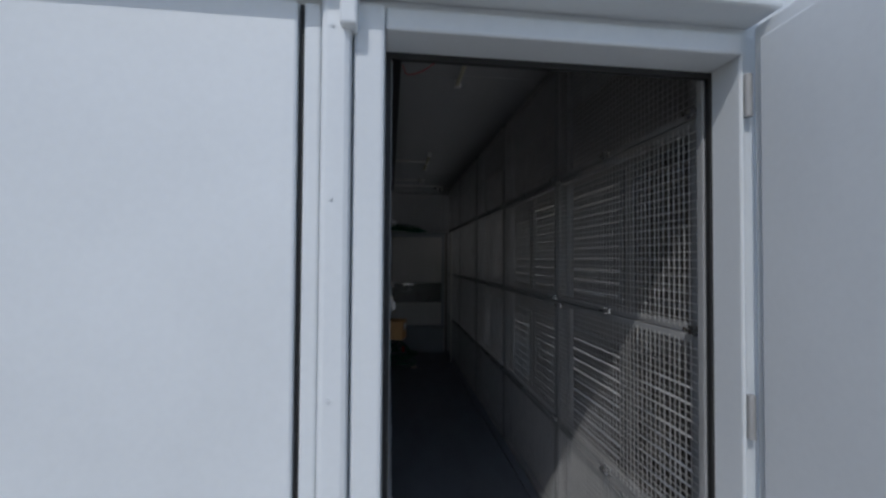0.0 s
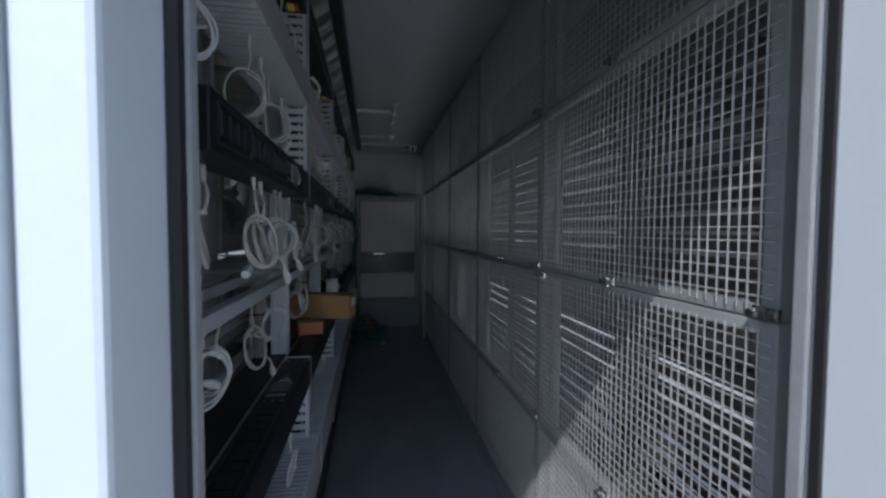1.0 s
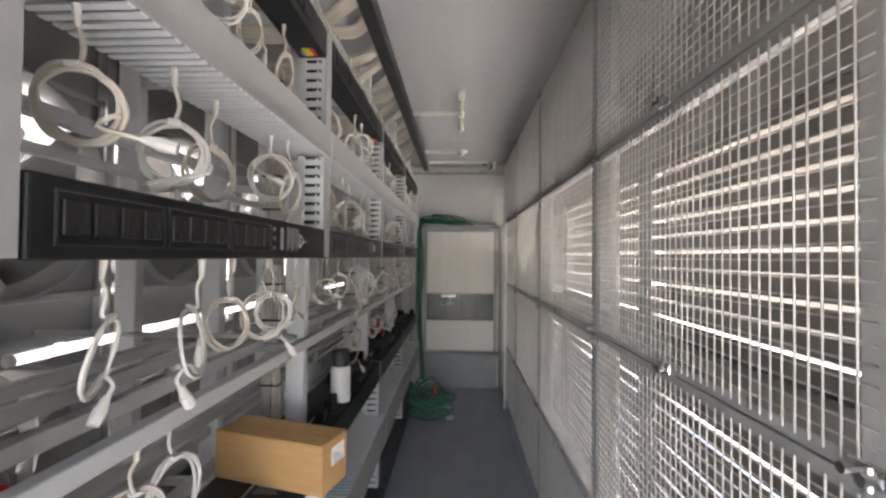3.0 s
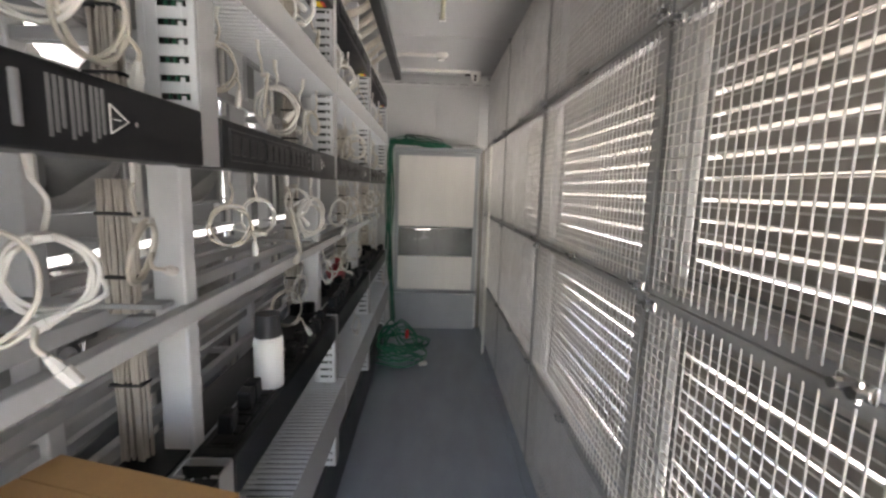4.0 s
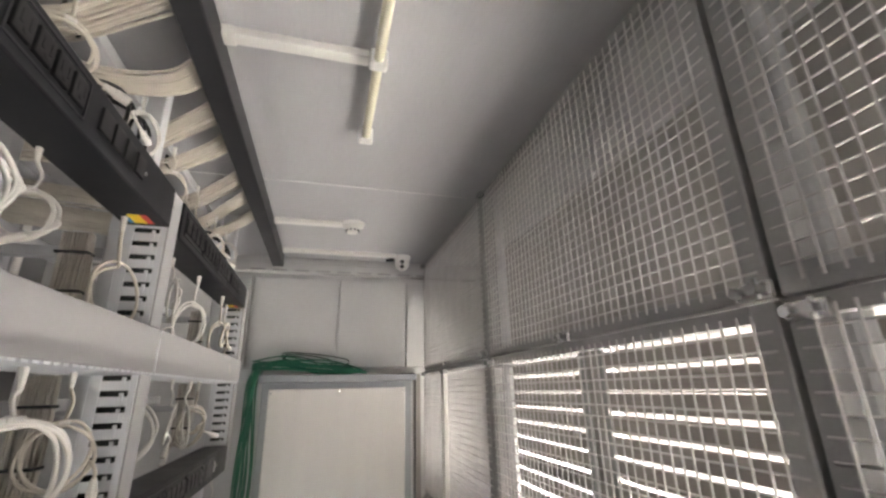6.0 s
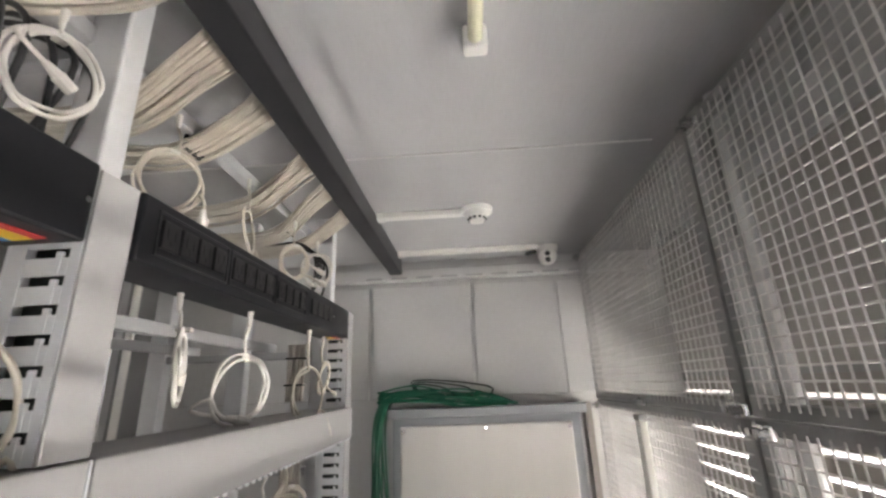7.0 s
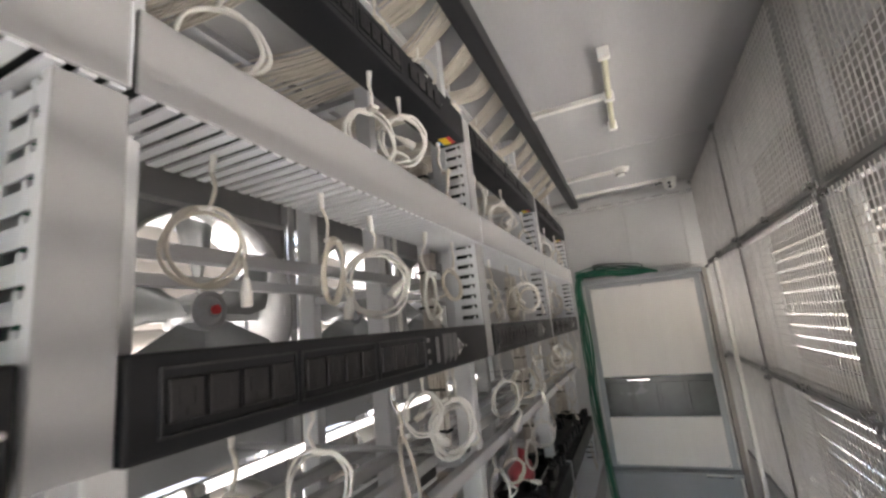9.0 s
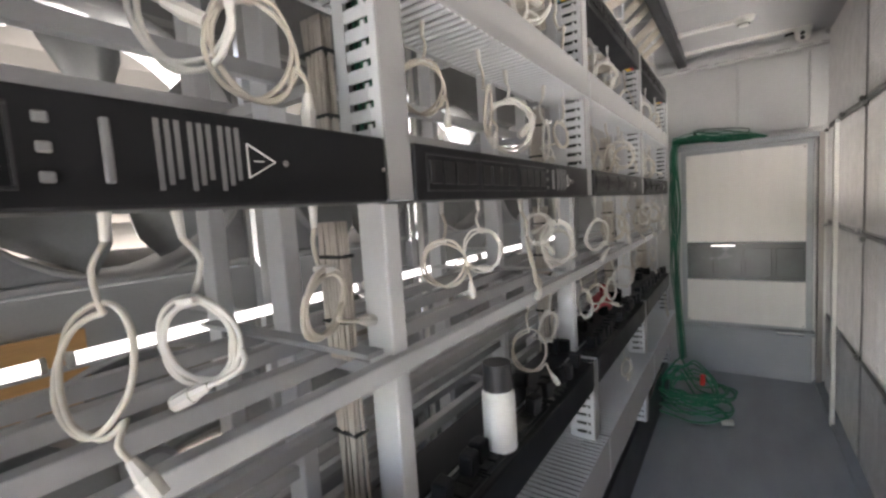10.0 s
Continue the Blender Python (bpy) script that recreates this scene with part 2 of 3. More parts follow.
# fixed leaf beside the opening
leaf2 = thing("side_panel", (0, 0, 0), "closed white steel panel beside the entrance", "panel", kind="structure")
part("sheet", box(B(), -1.54, -0.476, Y0 - 0.135, Y0 - 0.101, -0.2, DZ + 0.04, 0.006), FACADE, leaf2)
part("gasket", box(B(), -0.474, -0.466, Y0 - 0.118, Y0 - 0.101, -0.2, DZ + 0.04), RUBBER, leaf2, "black rubber gasket")
part("cover_strip", box(B(), -0.464, -0.430, Y0 - 0.128, Y0 - 0.101, -0.2, DZ + 0.04, 0.006), FACADE, leaf2)
part("corner_post", box(B(), -0.427, -0.368, Y0 - 0.15, Y0 - 0.101, -0.2, DZ + 0.06, 0.012), FACADE, leaf2)
bm = B()
for z in (0.35, 0.75, 1.15, 1.55, 1.9):
    cyl(bm, (-0.405, Y0 - 0.151, z), (-0.405, Y0 - 0.154, z), 0.004, 10)
part("rivet", bm, FACADE, leaf2)
# open door leaf
leaf = thing("entrance_door", (DX1 + 0.016, Y0 - 0.13, 0.02), "white steel container door standing wide open", "door")
leaf.rotation_euler = (0, 0, radians(-4))
part("leaf", box(B(), 0, 0.045, -0.98, 0, 0, DZ + 0.04, 0.008), FACADE, leaf)
part("inner_lip", box(B(), -0.012, -0.001, -0.95, -0.03, 0.04, DZ, 0.005), FACADE, leaf)
for z in (0.25, 1.0, 1.75):
    part("hinge", cyl(B(), (-0.004, 0.012, z), (-0.004, 0.012, z + 0.1), 0.009), GALV, leaf, "steel barrel hinge")

# fan-side wall
FANS = [1.55 + 0.925 * i for i in range(6)]
wl = B()
T = (X_L - 0.1, X_L)
for z0, z1 in ((-0.12, 0.30), (1.13, 1.30), (2.13, Z_C)):
    box(wl, *T, Y0 - 0.1, Y1 + 0.1, z0, z1)
for z0, z1 in ((0.30, 1.13), (1.30, 2.13)):
    edges = [Y0 - 0.1] + [v for y in FANS for v in (y - 0.41, y + 0.41)] + [Y1 + 0.1]
    for a, b in zip(edges[::2], edges[1::2]):
        box(wl, *T, a, b, z0, z1)
solid("wall_north", wl, INNER, "grey sheet-metal side wall with fan openings", "wall")
# plain side of the neighbouring container, seen through the fans
near = B()
box(near, -5.2, -5.1, -3.0, 11.0, -0.30, 2.6)
for k in range(46):
    box(near, -5.099, -5.06, -2.9 + k * 0.3, -2.75 + k * 0.3, -0.25, 2.55)
solid("backdrop", near, YARD, "beige ribbed side of a neighbouring container", "backdrop")
# louvre-side wall
LOUV = [(1.48, 2.54), (2.66, 4.14), (4.26, 5.74), (5.86, 6.96)]
wr = B()
T = (X_R, X_R + 0.1)
for z0, z1 in ((-0.12, 0.12), (0.95, 1.12), (1.95, Z_C)):
    box(wr, *T, Y0 - 0.1, Y1 + 0.1, z0, z1)
for z0, z1 in ((0.12, 0.95), (1.12, 1.95)):
    edges = [Y0 - 0.1] + [v for ab in LOUV for v in ab] + [Y1 + 0.1]
    for a, b in zip(edges[::2], edges[1::2]):
        box(wr, *T, a, b, z0, z1)
solid("wall_south", wr, SIDEW, "pale grey-brown sheet-metal side wall with louvred air inlets", "wall")


# ---------------------------------------------------------------- louvres
def louvre_mesh(length):
    """A sloping blade with a turned-down lip along its inner edge."""
    bm = B()
    box(bm, -0.054, 0.054, 0, length, -0.0015, 0.0015)
    v = [bm.verts.new(p) for p in ((-0.054, 0, 0), (-0.054, length, 0), (-0.014, length, -0.040), (-0.014, 0, -0.040),
                                   (-0.052, 0, 0.0016), (-0.052, length, 0.0016), (-0.012, length, -0.040), (-0.012, 0, -0.040))]
    for f in ((0, 1, 2, 3), (7, 6, 5, 4), (3, 2, 6, 7), (0, 3, 7, 4), (1, 5, 6, 2)):
        bm.faces.new([v[i] for i in f])
    return mesh_of("blade", bm, SHUT)


for y0, y1 in LOUV:
    w = y1 - y0
    blade = louvre_mesh(w - 0.01)
    for z0, z1 in ((0.12, 0.95), (1.12, 1.95)):
        lv = thing("louvre", (X_R + 0.02, y0, z0), "brown-grey metal louvred air inlet in the side wall", "louvre", "air inlets")
        bm = B()
        box(bm, -0.045, 0.05, 0.0, 0.02, 0.0, z1 - z0)
        box(bm, -0.045, 0.05, w - 0.02, w, 0.0, z1 - z0)
        box(bm, -0.045, 0.05, 0.02, w - 0.02, 0.0, 0.02)
        box(bm, -0.045, 0.05, 0.02, w - 0.02, z1 - z0 - 0.02, z1 - z0)
        part("frame", bm, INNER, lv)
        n = round((z1 - z0 - 0.03) / 0.075)
        for k in range(n):
            piece("blade", blade, lv, pose(0, 0.005, 0.02 + (k + 0.5) * (z1 - z0 - 0.04) / n, 0, 49.5 + rng.uniform(-2, 2), 0))

# ---------------------------------------------------------------- fans


def make_fan(at, slope):
    fan = thing("exhaust_fan", at, "grey wall exhaust fan with a round shroud and wide blades", "fan", "exhaust fans")
    bm = B()
    n, prof = 40, ((0.385, 0.09), (0.375, 0.0), (0.375, -0.16), (0.385, -0.16), (0.39, 0.0), (0.398, 0.09))
    rings = [[bm.verts.new((px, r * math.cos(k * math.tau / n), r * math.sin(k * math.tau / n))) for r, px in prof] for k in range(n)]
    for k in range(n):
        a, b = rings[k], rings[(k + 1) % n]
        for j in range(len(prof)):
            bm.faces.new((a[j], a[(j + 1) % len(prof)], b[(j + 1) % len(prof)], b[j])).smooth = True
    part("shroud", bm, GALV, fan)
    bm = B()
    for s in (-1, 1):
        box(bm, 0.05, 0.065, s * 0.40, s * 0.38, -0.41, 0.41, 0.003)
        box(bm, 0.05, 0.065, -0.379, 0.379, s * 0.40, s * 0.38, 0.003)
    part("frame", bm, GALV, fan)
    bm = B()
    n, half = 40, 0.409
    loops = [[], [], [], []]
    for k in range(n):
        c, s = math.cos(k * math.tau / n), math.sin(k * math.tau / n)
        q = half / max(abs(c), abs(s))
        for loop, (px, r) in zip(loops, ((0.046, 0.387), (0.046, q), (0.041, q), (0.041, 0.387))):
            loop.append(bm.verts.new((px, r * c, r * s)))
    for k in range(n):
        j = (k + 1) % n
        for a, b in ((0, 1), (1, 2), (2, 3), (3, 0)):
            bm.faces.new((loops[a][k], loops[b][k], loops[b][j], loops[a][j]))
    part("mounting_plate", bm, FANM, fan)
    bm = B()
    cyl(bm, (-0.06, 0, 0), (0.06, 0, 0), 0.075, 20)
    cyl(bm, (0.06, 0, 0), (0.085, 0, 0), 0.055, 20, 0.03)
    part("hub", bm, FANM, fan)
    part("motor_cap", cyl(B(), (0.086, 0, 0), (0.10, 0, 0), 0.018, 10), RED, fan, "small red shaft cap")
    for k in range(5):
        bm = B()
        a = k * math.tau / 5 + 0.4
        rows = []
        for i in range(7):
            r = 0.07 + i * 0.049
            wdt, tw = 0.05 + 0.09 * min(1, i / 4), radians(48 - i * 4)
            rows.append([(0.02 * 0 + s * wdt * math.sin(tw), r * math.cos(a) - s * wdt * math.cos(tw) * math.sin(a) * 1.0,
                          r * math.sin(a) + s * wdt * math.cos(tw) * math.cos(a)) for s in (-1, -0.3, 0.4, 1)])
        f = [[bm.verts.new(p) for p in row] for row in rows]
        g = [[bm.verts.new((p[0] + 0.006, p[1], p[2])) for p in row] for row in rows]
        for i in range(6):
            for j in range(3):
                bm.faces.new((f[i][j], f[i + 1][j], f[i + 1][j + 1], f[i][j + 1])).smooth = True
                bm.faces.new((g[i][j], g[i][j + 1], g[i + 1][j + 1], g[i + 1][j])).smooth = True
        rim_f = [r[0] for r in f] + f[-1][1:] + [r[-1] for r in f[-2::-1]] + f[0][2:0:-1]
        rim_g = [r[0] for r in g] + g[-1][1:] + [r[-1] for r in g[-2::-1]] + g[0][2:0:-1]
        for i in range(len(rim_f)):
            j = (i + 1) % len(rim_f)
            bm.faces.new((rim_f[i], rim_f[j], rim_g[j], rim_g[i]))
        part("blade", bm, FANB, fan)
    bm = B()
    box(bm, -0.13, -0.10, -0.38, 0.38, -0.03, 0.03)
    box(bm, -0.13, -0.061, -0.06, 0.06, -0.06, 0.06, 0.01)
    part("motor_bracket", bm, GALV, fan)
    for k in range(9):
        piece("shutter_slat", slat, fan, pose(-0.24, -0.40, -0.36 + k * 0.09, 0, slope - 3 * (k % 3), 0))
    bm = B()
    for s in (-1, 1):
        box(bm, -0.25, -0.17, s * 0.405, s * 0.36, -0.405, 0.405)
        box(bm, -0.25, -0.17, -0.36, 0.36, s * 0.405, s * 0.375)
    part("shutter_frame", bm, FANM, fan)
    return fan


bm = B()
box(bm, -0.05, 0.05, 0, 0.80, -0.0015, 0.0015)
slat = mesh_of("shutter_slat", bm, SHUT)
for z, slope in ((1.715, -62), (0.715, -80)):
    fan0 = make_fan((X_L, FANS[0], z), slope)
    for y in FANS[1:]:
        copy_thing(fan0, Matrix.Translation((X_L, y, z)))
for y in [FANS[0] - 0.45] + [f + 0.45 for f in FANS]:
    st = thing("wall_strut", (X_L, y, 0), "bright galvanised strut between the exhaust fans", "strut", "wall struts")
    part("channel", box(B(), 0.001, 0.05, -0.022, 0.022, 0.0, 2.548, 0.004), CLAMP2, st)
    part("pipe", cyl(B(), (0.075, 0.03, 0.0), (0.075, 0.03, 2.548), 0.016, 12), WHITEP, st, "white plastic pipe clipped to the strut")
LIT = bpy.data.materials.new("lit_tube")
LIT.use_nodes = True
LIT.node_tree.nodes["Principled BSDF"].inputs["Base Color"].default_value = (0.8, 0.8, 0.8, 1)
LIT.node_tree.nodes["Principled BSDF"].inputs["Emission Color"].default_value = (0.95, 0.98, 1, 1)
LIT.node_tree.nodes["Principled BSDF"].inputs["Emission Strength"].default_value = 0.16
for k in range(6):
    lt = thing("tube_light", (-1.1, 1.38 + k * 0.90, 1.19), "lit white tube light on a thin arm behind the rack", "tube light", "tube lights")
    part("tube", cyl(B(), (0, 0.0, 0), (0, 0.84, 0), 0.015, 14), LIT, lt)
    for y in (-0.012, 0.841):
        part("end_cap", cyl(B(), (0, y, 0), (0, y + 0.011, 0), 0.018, 14), WHITEP, lt)
    part("wall_arm", box(B(), -0.349, -0.016, 0.40, 0.42, -0.010, 0.010, 0.002), GALV, lt)
board = thing("brown_board", (X_L, 2.30, 1.00), "plain brown fibreboard strip fixed to the side wall", "board")
part("sheet", box(B(), 0.051, 0.063, 0, 0.98, 0, 0.20, 0.002), CARD, board)
for y in (0.20, 0.78):
    part("screw", cyl(B(), (0.0635, y, 0.10), (0.067, y, 0.10), 0.006, 8), CLAMP, board)

# ---------------------------------------------------------------- wire-mesh partition
X_M = 0.614
COLS = [1.498, 2.574, 3.648, 4.722, 5.796, 6.870]
ROWS = [(0.02, 0.562), (0.566, 1.210), (1.214, 1.853), (1.857, 2.50)]


def wires(w, h, pitch=0.0245, r=0.0019):
    """Welded wire net, w along y and h along z, wires crossing one behind the other."""
    bm = B()
    ny, nz = max(2, int(w / pitch)), max(2, int(h / pitch))

    def bar(a, b, u, n):
        """A six-sided wire from a to b; u and n span its section."""
        ring = [[bm.verts.new(e + (u * math.cos(k * math.pi / 3) + n * math.sin(k * math.pi / 3)) * r) for k in range(6)] for e in (a, b)]
        for k in range(6):
            bm.faces.new((ring[0][k], ring[0][k - 1], ring[1][k - 1], ring[1][k])).smooth = True

    for i in range(1, ny):
        y = i * w / ny + rng.uniform(-0.002, 0.002)
        bar(Vector((0, y, 0)), Vector((0, y, h)), Vector((1, 0, 0)), Vector((0, 1, 0)))
    for i in range(1, nz):
        z = i * h / nz + rng.uniform(-0.0015, 0.0015)
        bar(Vector((2 * r, 0, z)), Vector((2 * r, w, z)), Vector((0, 0, 1)), Vector((1, 0, 0)))
    return bm


def make_clamp(parent, y, z):
    """A two-jaw clamp with a bolt, joining neighbouring frames."""
    bm = B()
    box(bm, -0.014, -0.004, y - 0.028, y + 0.028, z - 0.013, z + 0.013, 0.004)
    cyl(bm, (-0.014, y - 0.015, z), (-0.034, y - 0.015, z), 0.009, 6)
    cyl(bm, (-0.014, y + 0.015, z), (-0.030, y + 0.015, z), 0.008, 6)
    cyl(bm, (-0.022, y - 0.015, z - 0.014), (-0.022, y - 0.015, z + 0.014), 0.004, 6)
    part("clamp", bm, CLAMP, parent, "bright steel clamp with bolts")


for a, b in zip(COLS, COLS[1:]):
    for r, (z0, z1) in enumerate(ROWS):
        w = b - a - 0.012
        h = z1 - z0
        pn = thing("mesh_panel", (X_M, a + 0.006, z0), "galvanised welded wire-mesh panel in a tube frame", "mesh panel", "mesh partition panels")
        t = 0.026
        part("stile", box(B(), -0.004, 0.026, 0, 0.036, 0, h, 0.003), GALV, pn)
        part("stile", box(B(), -0.004, 0.026, w - 0.036, w, 0, h, 0.003), GALV, pn)
        part("rail", box(B(), -0.0035, 0.0255, 0.0365, w - 0.0365, 0, t, 0.002), GALV, pn)
        part("rail", box(B(), -0.0035, 0.0255, 0.0365, w - 0.0365, h - t, h, 0.002), GALV, pn)
        net = wires(w - 0.02, h - 0.03)
        bmesh.ops.translate(net, verts=net.verts, vec=(-0.0085, 0.010, 0.015))
        part("wire_net", net, WIRE, pn, "square welded wire net")
        if r == 0:
            part("backing_sheet", box(B(), 0.045, 0.048, 0.01, w - 0.01, 0.01, h - 0.01), WALLP, pn, "pale grey sheet behind the wires")
        if r:
            make_clamp(pn, 0.02, 0.012)
            make_clamp(pn, w * 0.5, 0.008)
            make_clamp(pn, w - 0.03, h - 0.02)
for y in COLS[1:-1]:
    post = thing("partition_post", (X_M + 0.03, y - 0.02, 0), "galvanised angle post behind the mesh panels", "post", "partition posts")
    part("tube", cyl(B(), (0.018, -0.03, 0), (0.018, -0.03, 2.548), 0.017, 14), CLAMP2, post, "bright galvanised tube")
    bm = B()
    box(bm, 0, 0.04, -0.002, 0.002, 0, 2.548)
    box(bm, 0.0, 0.004, 0.003, 0.05, 0, 2.548)
    part("angle", bm, GALV, post)
    for k in range(14):
        # no real hole: a near-black disc with the hole's shade in its colour
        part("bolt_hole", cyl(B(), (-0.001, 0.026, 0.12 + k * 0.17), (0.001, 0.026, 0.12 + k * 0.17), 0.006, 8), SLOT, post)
wp = thing("white_strip", (0.555, 6.26, 0), "white plastic strip standing against the wire mesh", "strip")
part("strip", box(B(), 0, 0.022, -0.02, 0.02, 0.0, 1.815, 0.004), WHITEP, wp)
part("cap", box(B(), -0.002, 0.024, -0.022, 0.022, 1.816, 1.835, 0.004), GALV, wp)
sill = thing("partition_sill", (0.56, Y0 + 0.02, 0), "blue-grey painted floor sill below the mesh", "sill", kind="structure")
part("sill", box(B(), 0, 0.07, 0, Y1 - Y0 - 0.03, 0.0, 0.016, 0.004), FLOOR, sill)

# ---------------------------------------------------------------- rack
POSTS = [1.486, 2.446, 3.406, 4.366, 5.326, 6.286]
rack = thing("equipment_rack", (0, 0, 0), "empty light grey steel equipment rack with open bar shelves", "rack")
pm = mesh_of("post", box(B(), -0.03, 0.03, -0.02, 0.02, 0, 2.53, 0.004), POSTW)
for y in POSTS:
    piece("post", pm, rack, pose(-0.418, y + 0.04, 0))
    piece("post", pm, rack, pose(-0.98, y + 0.04, 0))
    piece("post", pm, rack, pose(-0.70, y + 0.04, 0))
cross = mesh_of("cross_bar", box(B(), -0.52, -0.001, -0.012, 0.012, -0.012, 0.012, 0.002), POST)
for y in POSTS:
    for z in (0.30, 0.74, 1.18, 1.70, 2.05, 2.42):
        piece("cross_bar", cross, rack, pose(-0.4485, y + 0.04, z))
tie = mesh_of("cross_bar", box(B(), -0.52, 0.04, -0.019, 0.019, -0.005, 0.005, 0.002), POST)
for y in POSTS:
    piece("cross_bar", tie, rack, pose(-0.4485, y - 0.001, 1.2245))
bar = mesh_of("shelf_bar", box(B(), -0.012, 0.012, 0, 5.0, -0.014, 0.014, 0.002), POST)
wide = mesh_of("shelf_bar", box(B(), -0.014, 0.014, 0, 5.0, -0.016, 0.016, 0.003), POST)
for x in (-0.385, -0.52, -0.66, -0.80):
    piece("shelf_bar", wide, rack, pose(x, 1.40, 1.203))
for z, xs in ((1.05, (-0.56, -0.86)), (0.755, (-0.5, -0.86)), (0.915, (-0.55, -0.70, -0.84)), (1.73, (-0.62, -0.90)), (2.08, (-0.62, -0.90)), (2.44, (-0.45, -0.90))):
    for x in xs:
        piece("shelf_bar", bar, rack, pose(x, 1.40, z))
part("kick_plate", box(B(), -0.36, -0.34, 1.40, 6.40, 0.0, 0.26, 0.003), BEAMD, rack, "black kick plate along the floor")

beam = thing("ceiling_beam", (-0.265, 1.34, 2.462), "dark painted steel channel under the ceiling", "beam")
part("channel", box(B(), -0.03, 0.03, 0, 5.575, 0, 0.075, 0.004), BEAMD, beam)
for k in range(5):
    part("hanger", box(B(), -0.012, 0.012, 0.4 + k * 1.2, 0.43 + k * 1.2, 0.0755, 0.088), BEAMD, beam)


# horizontal slotted trunking
def make_trunk(y0, y1, z0, z1, x0=-0.44, x1=-0.300, upward=False):
    tr = thing("cable_trunking", (0, y0, z0), "grey slotted plastic cable trunking with a plain lid", "cable trunking", "horizontal trunking")
    h, ln = z1 - z0, y1 - y0
    part("lid", box(B(), x1 - 0.006, x1, 0, ln, 0.004, h, 0.002), DUCTG, tr)
    bm = B()
    box(bm, x0, x0 + 0.003, 0, ln, 0.004, h)
    box(bm, x0, x1 - 0.0065, 0, ln, *((0.0, 0.003) if upward else (h - 0.003, h)))
    part("body", bm, DUCTG, tr)
    bm = B()
    n = int(ln / 0.022)
    for k in range(n):
        y = (k + 0.5) * ln / n
        box(bm, x0, x1 - 0.001, y - 0.0065, y + 0.0065, *((h + 0.0005, h + 0.004) if upward else (0, 0.0035)))
    tagged(part("slotted_base", bm, DUCTW, tr, "light slotted underside"), kind="stuff")
    # added near-black sheet halfway up: the shade behind the slots, put into colour
    part("inside", box(B(), x0 + 0.004, x1 - 0.0075, 0.002, ln - 0.005, h * 0.45, h * 0.5), SLOT, tr, "dark sheet standing in for shade inside the trunking")
    part("joint", box(B(), x1 - 0.0055, x1 + 0.002, ln - 0.004, ln - 0.001, 0.004, h), DUCTW, tr)


for a, b in zip(POSTS, POSTS[1:]):
    make_trunk(a + 0.002, b - 0.002, 1.790, 1.880)
    make_trunk(a + 0.002, b - 0.002, 0.488, 0.640, -0.44, -0.272, True)

# vertical slotted ducts on the posts; slots face the entrance
DW, DD = 0.085, 0.055


def make_duct(y, z0, z1):
    d = thing("slotted_duct", (-0.388, y - 0.057, z0), "pale slotted plastic wiring duct on a rack post", "wiring duct", "post ducts")
    h = z1 - z0
    part("cover", box(B(), DW - 0.004, DW, 0, DD, 0, h, 0.0015), DUCTG, d, "plain grey cover")
    bm = B()
    box(bm, 0, 0.003, 0, DD, 0, h)
    box(bm, 0.0035, DW - 0.0045, DD - 0.003, DD, 0, h)
    part("body", bm, DUCTW, d)
    n = max(1, int(h / 0.028))
    bm = B()
    box(bm, 0.0035, 0.022, 0, 0.003, 0, h)
    box(bm, DW - 0.016, DW - 0.0045, 0, 0.003, 0, h)
    for k in range(n):
        z = k * h / n
        box(bm, 0.0225, DW - 0.0165, 0.0002, 0.0028, z, z + h / n - 0.0105)
        box(bm, DW - 0.030, DW - 0.0240, -0.0006, 0.0032, z, z + h / n - 0.004)
    tagged(part("slotted_face", bm, DUCTW, d), kind="stuff")
    # added dark sheet makes the depth behind the duct slots look shaded
    part("inside", box(B(), 0.004, DW - 0.005, 0.026, 0.030, 0.0, h), SLOT, d, "dark sheet standing in for shade inside the duct")


green = thing("green_wires", (-0.345, POSTS[2] - 0.045, 1.57), "thin green wires inside a slotted duct", "wires")
for k in range(3):
    part("wire", tube(B(), smooth_line([(0.012 * k - 0.012, 0.004 * k, 0.0), (0.012 * k - 0.016, 0.003, 0.1), (0.012 * k - 0.01, 0.0, 0.205)], 5), 0.003, 6), GREEN, green)
for y in POSTS[1:]:
    for z0, z1 in ((1.882, 2.172), (1.478, 1.788), (0.645, 0.920), (0.27, 0.486)):
        make_duct(y, z0, z1)


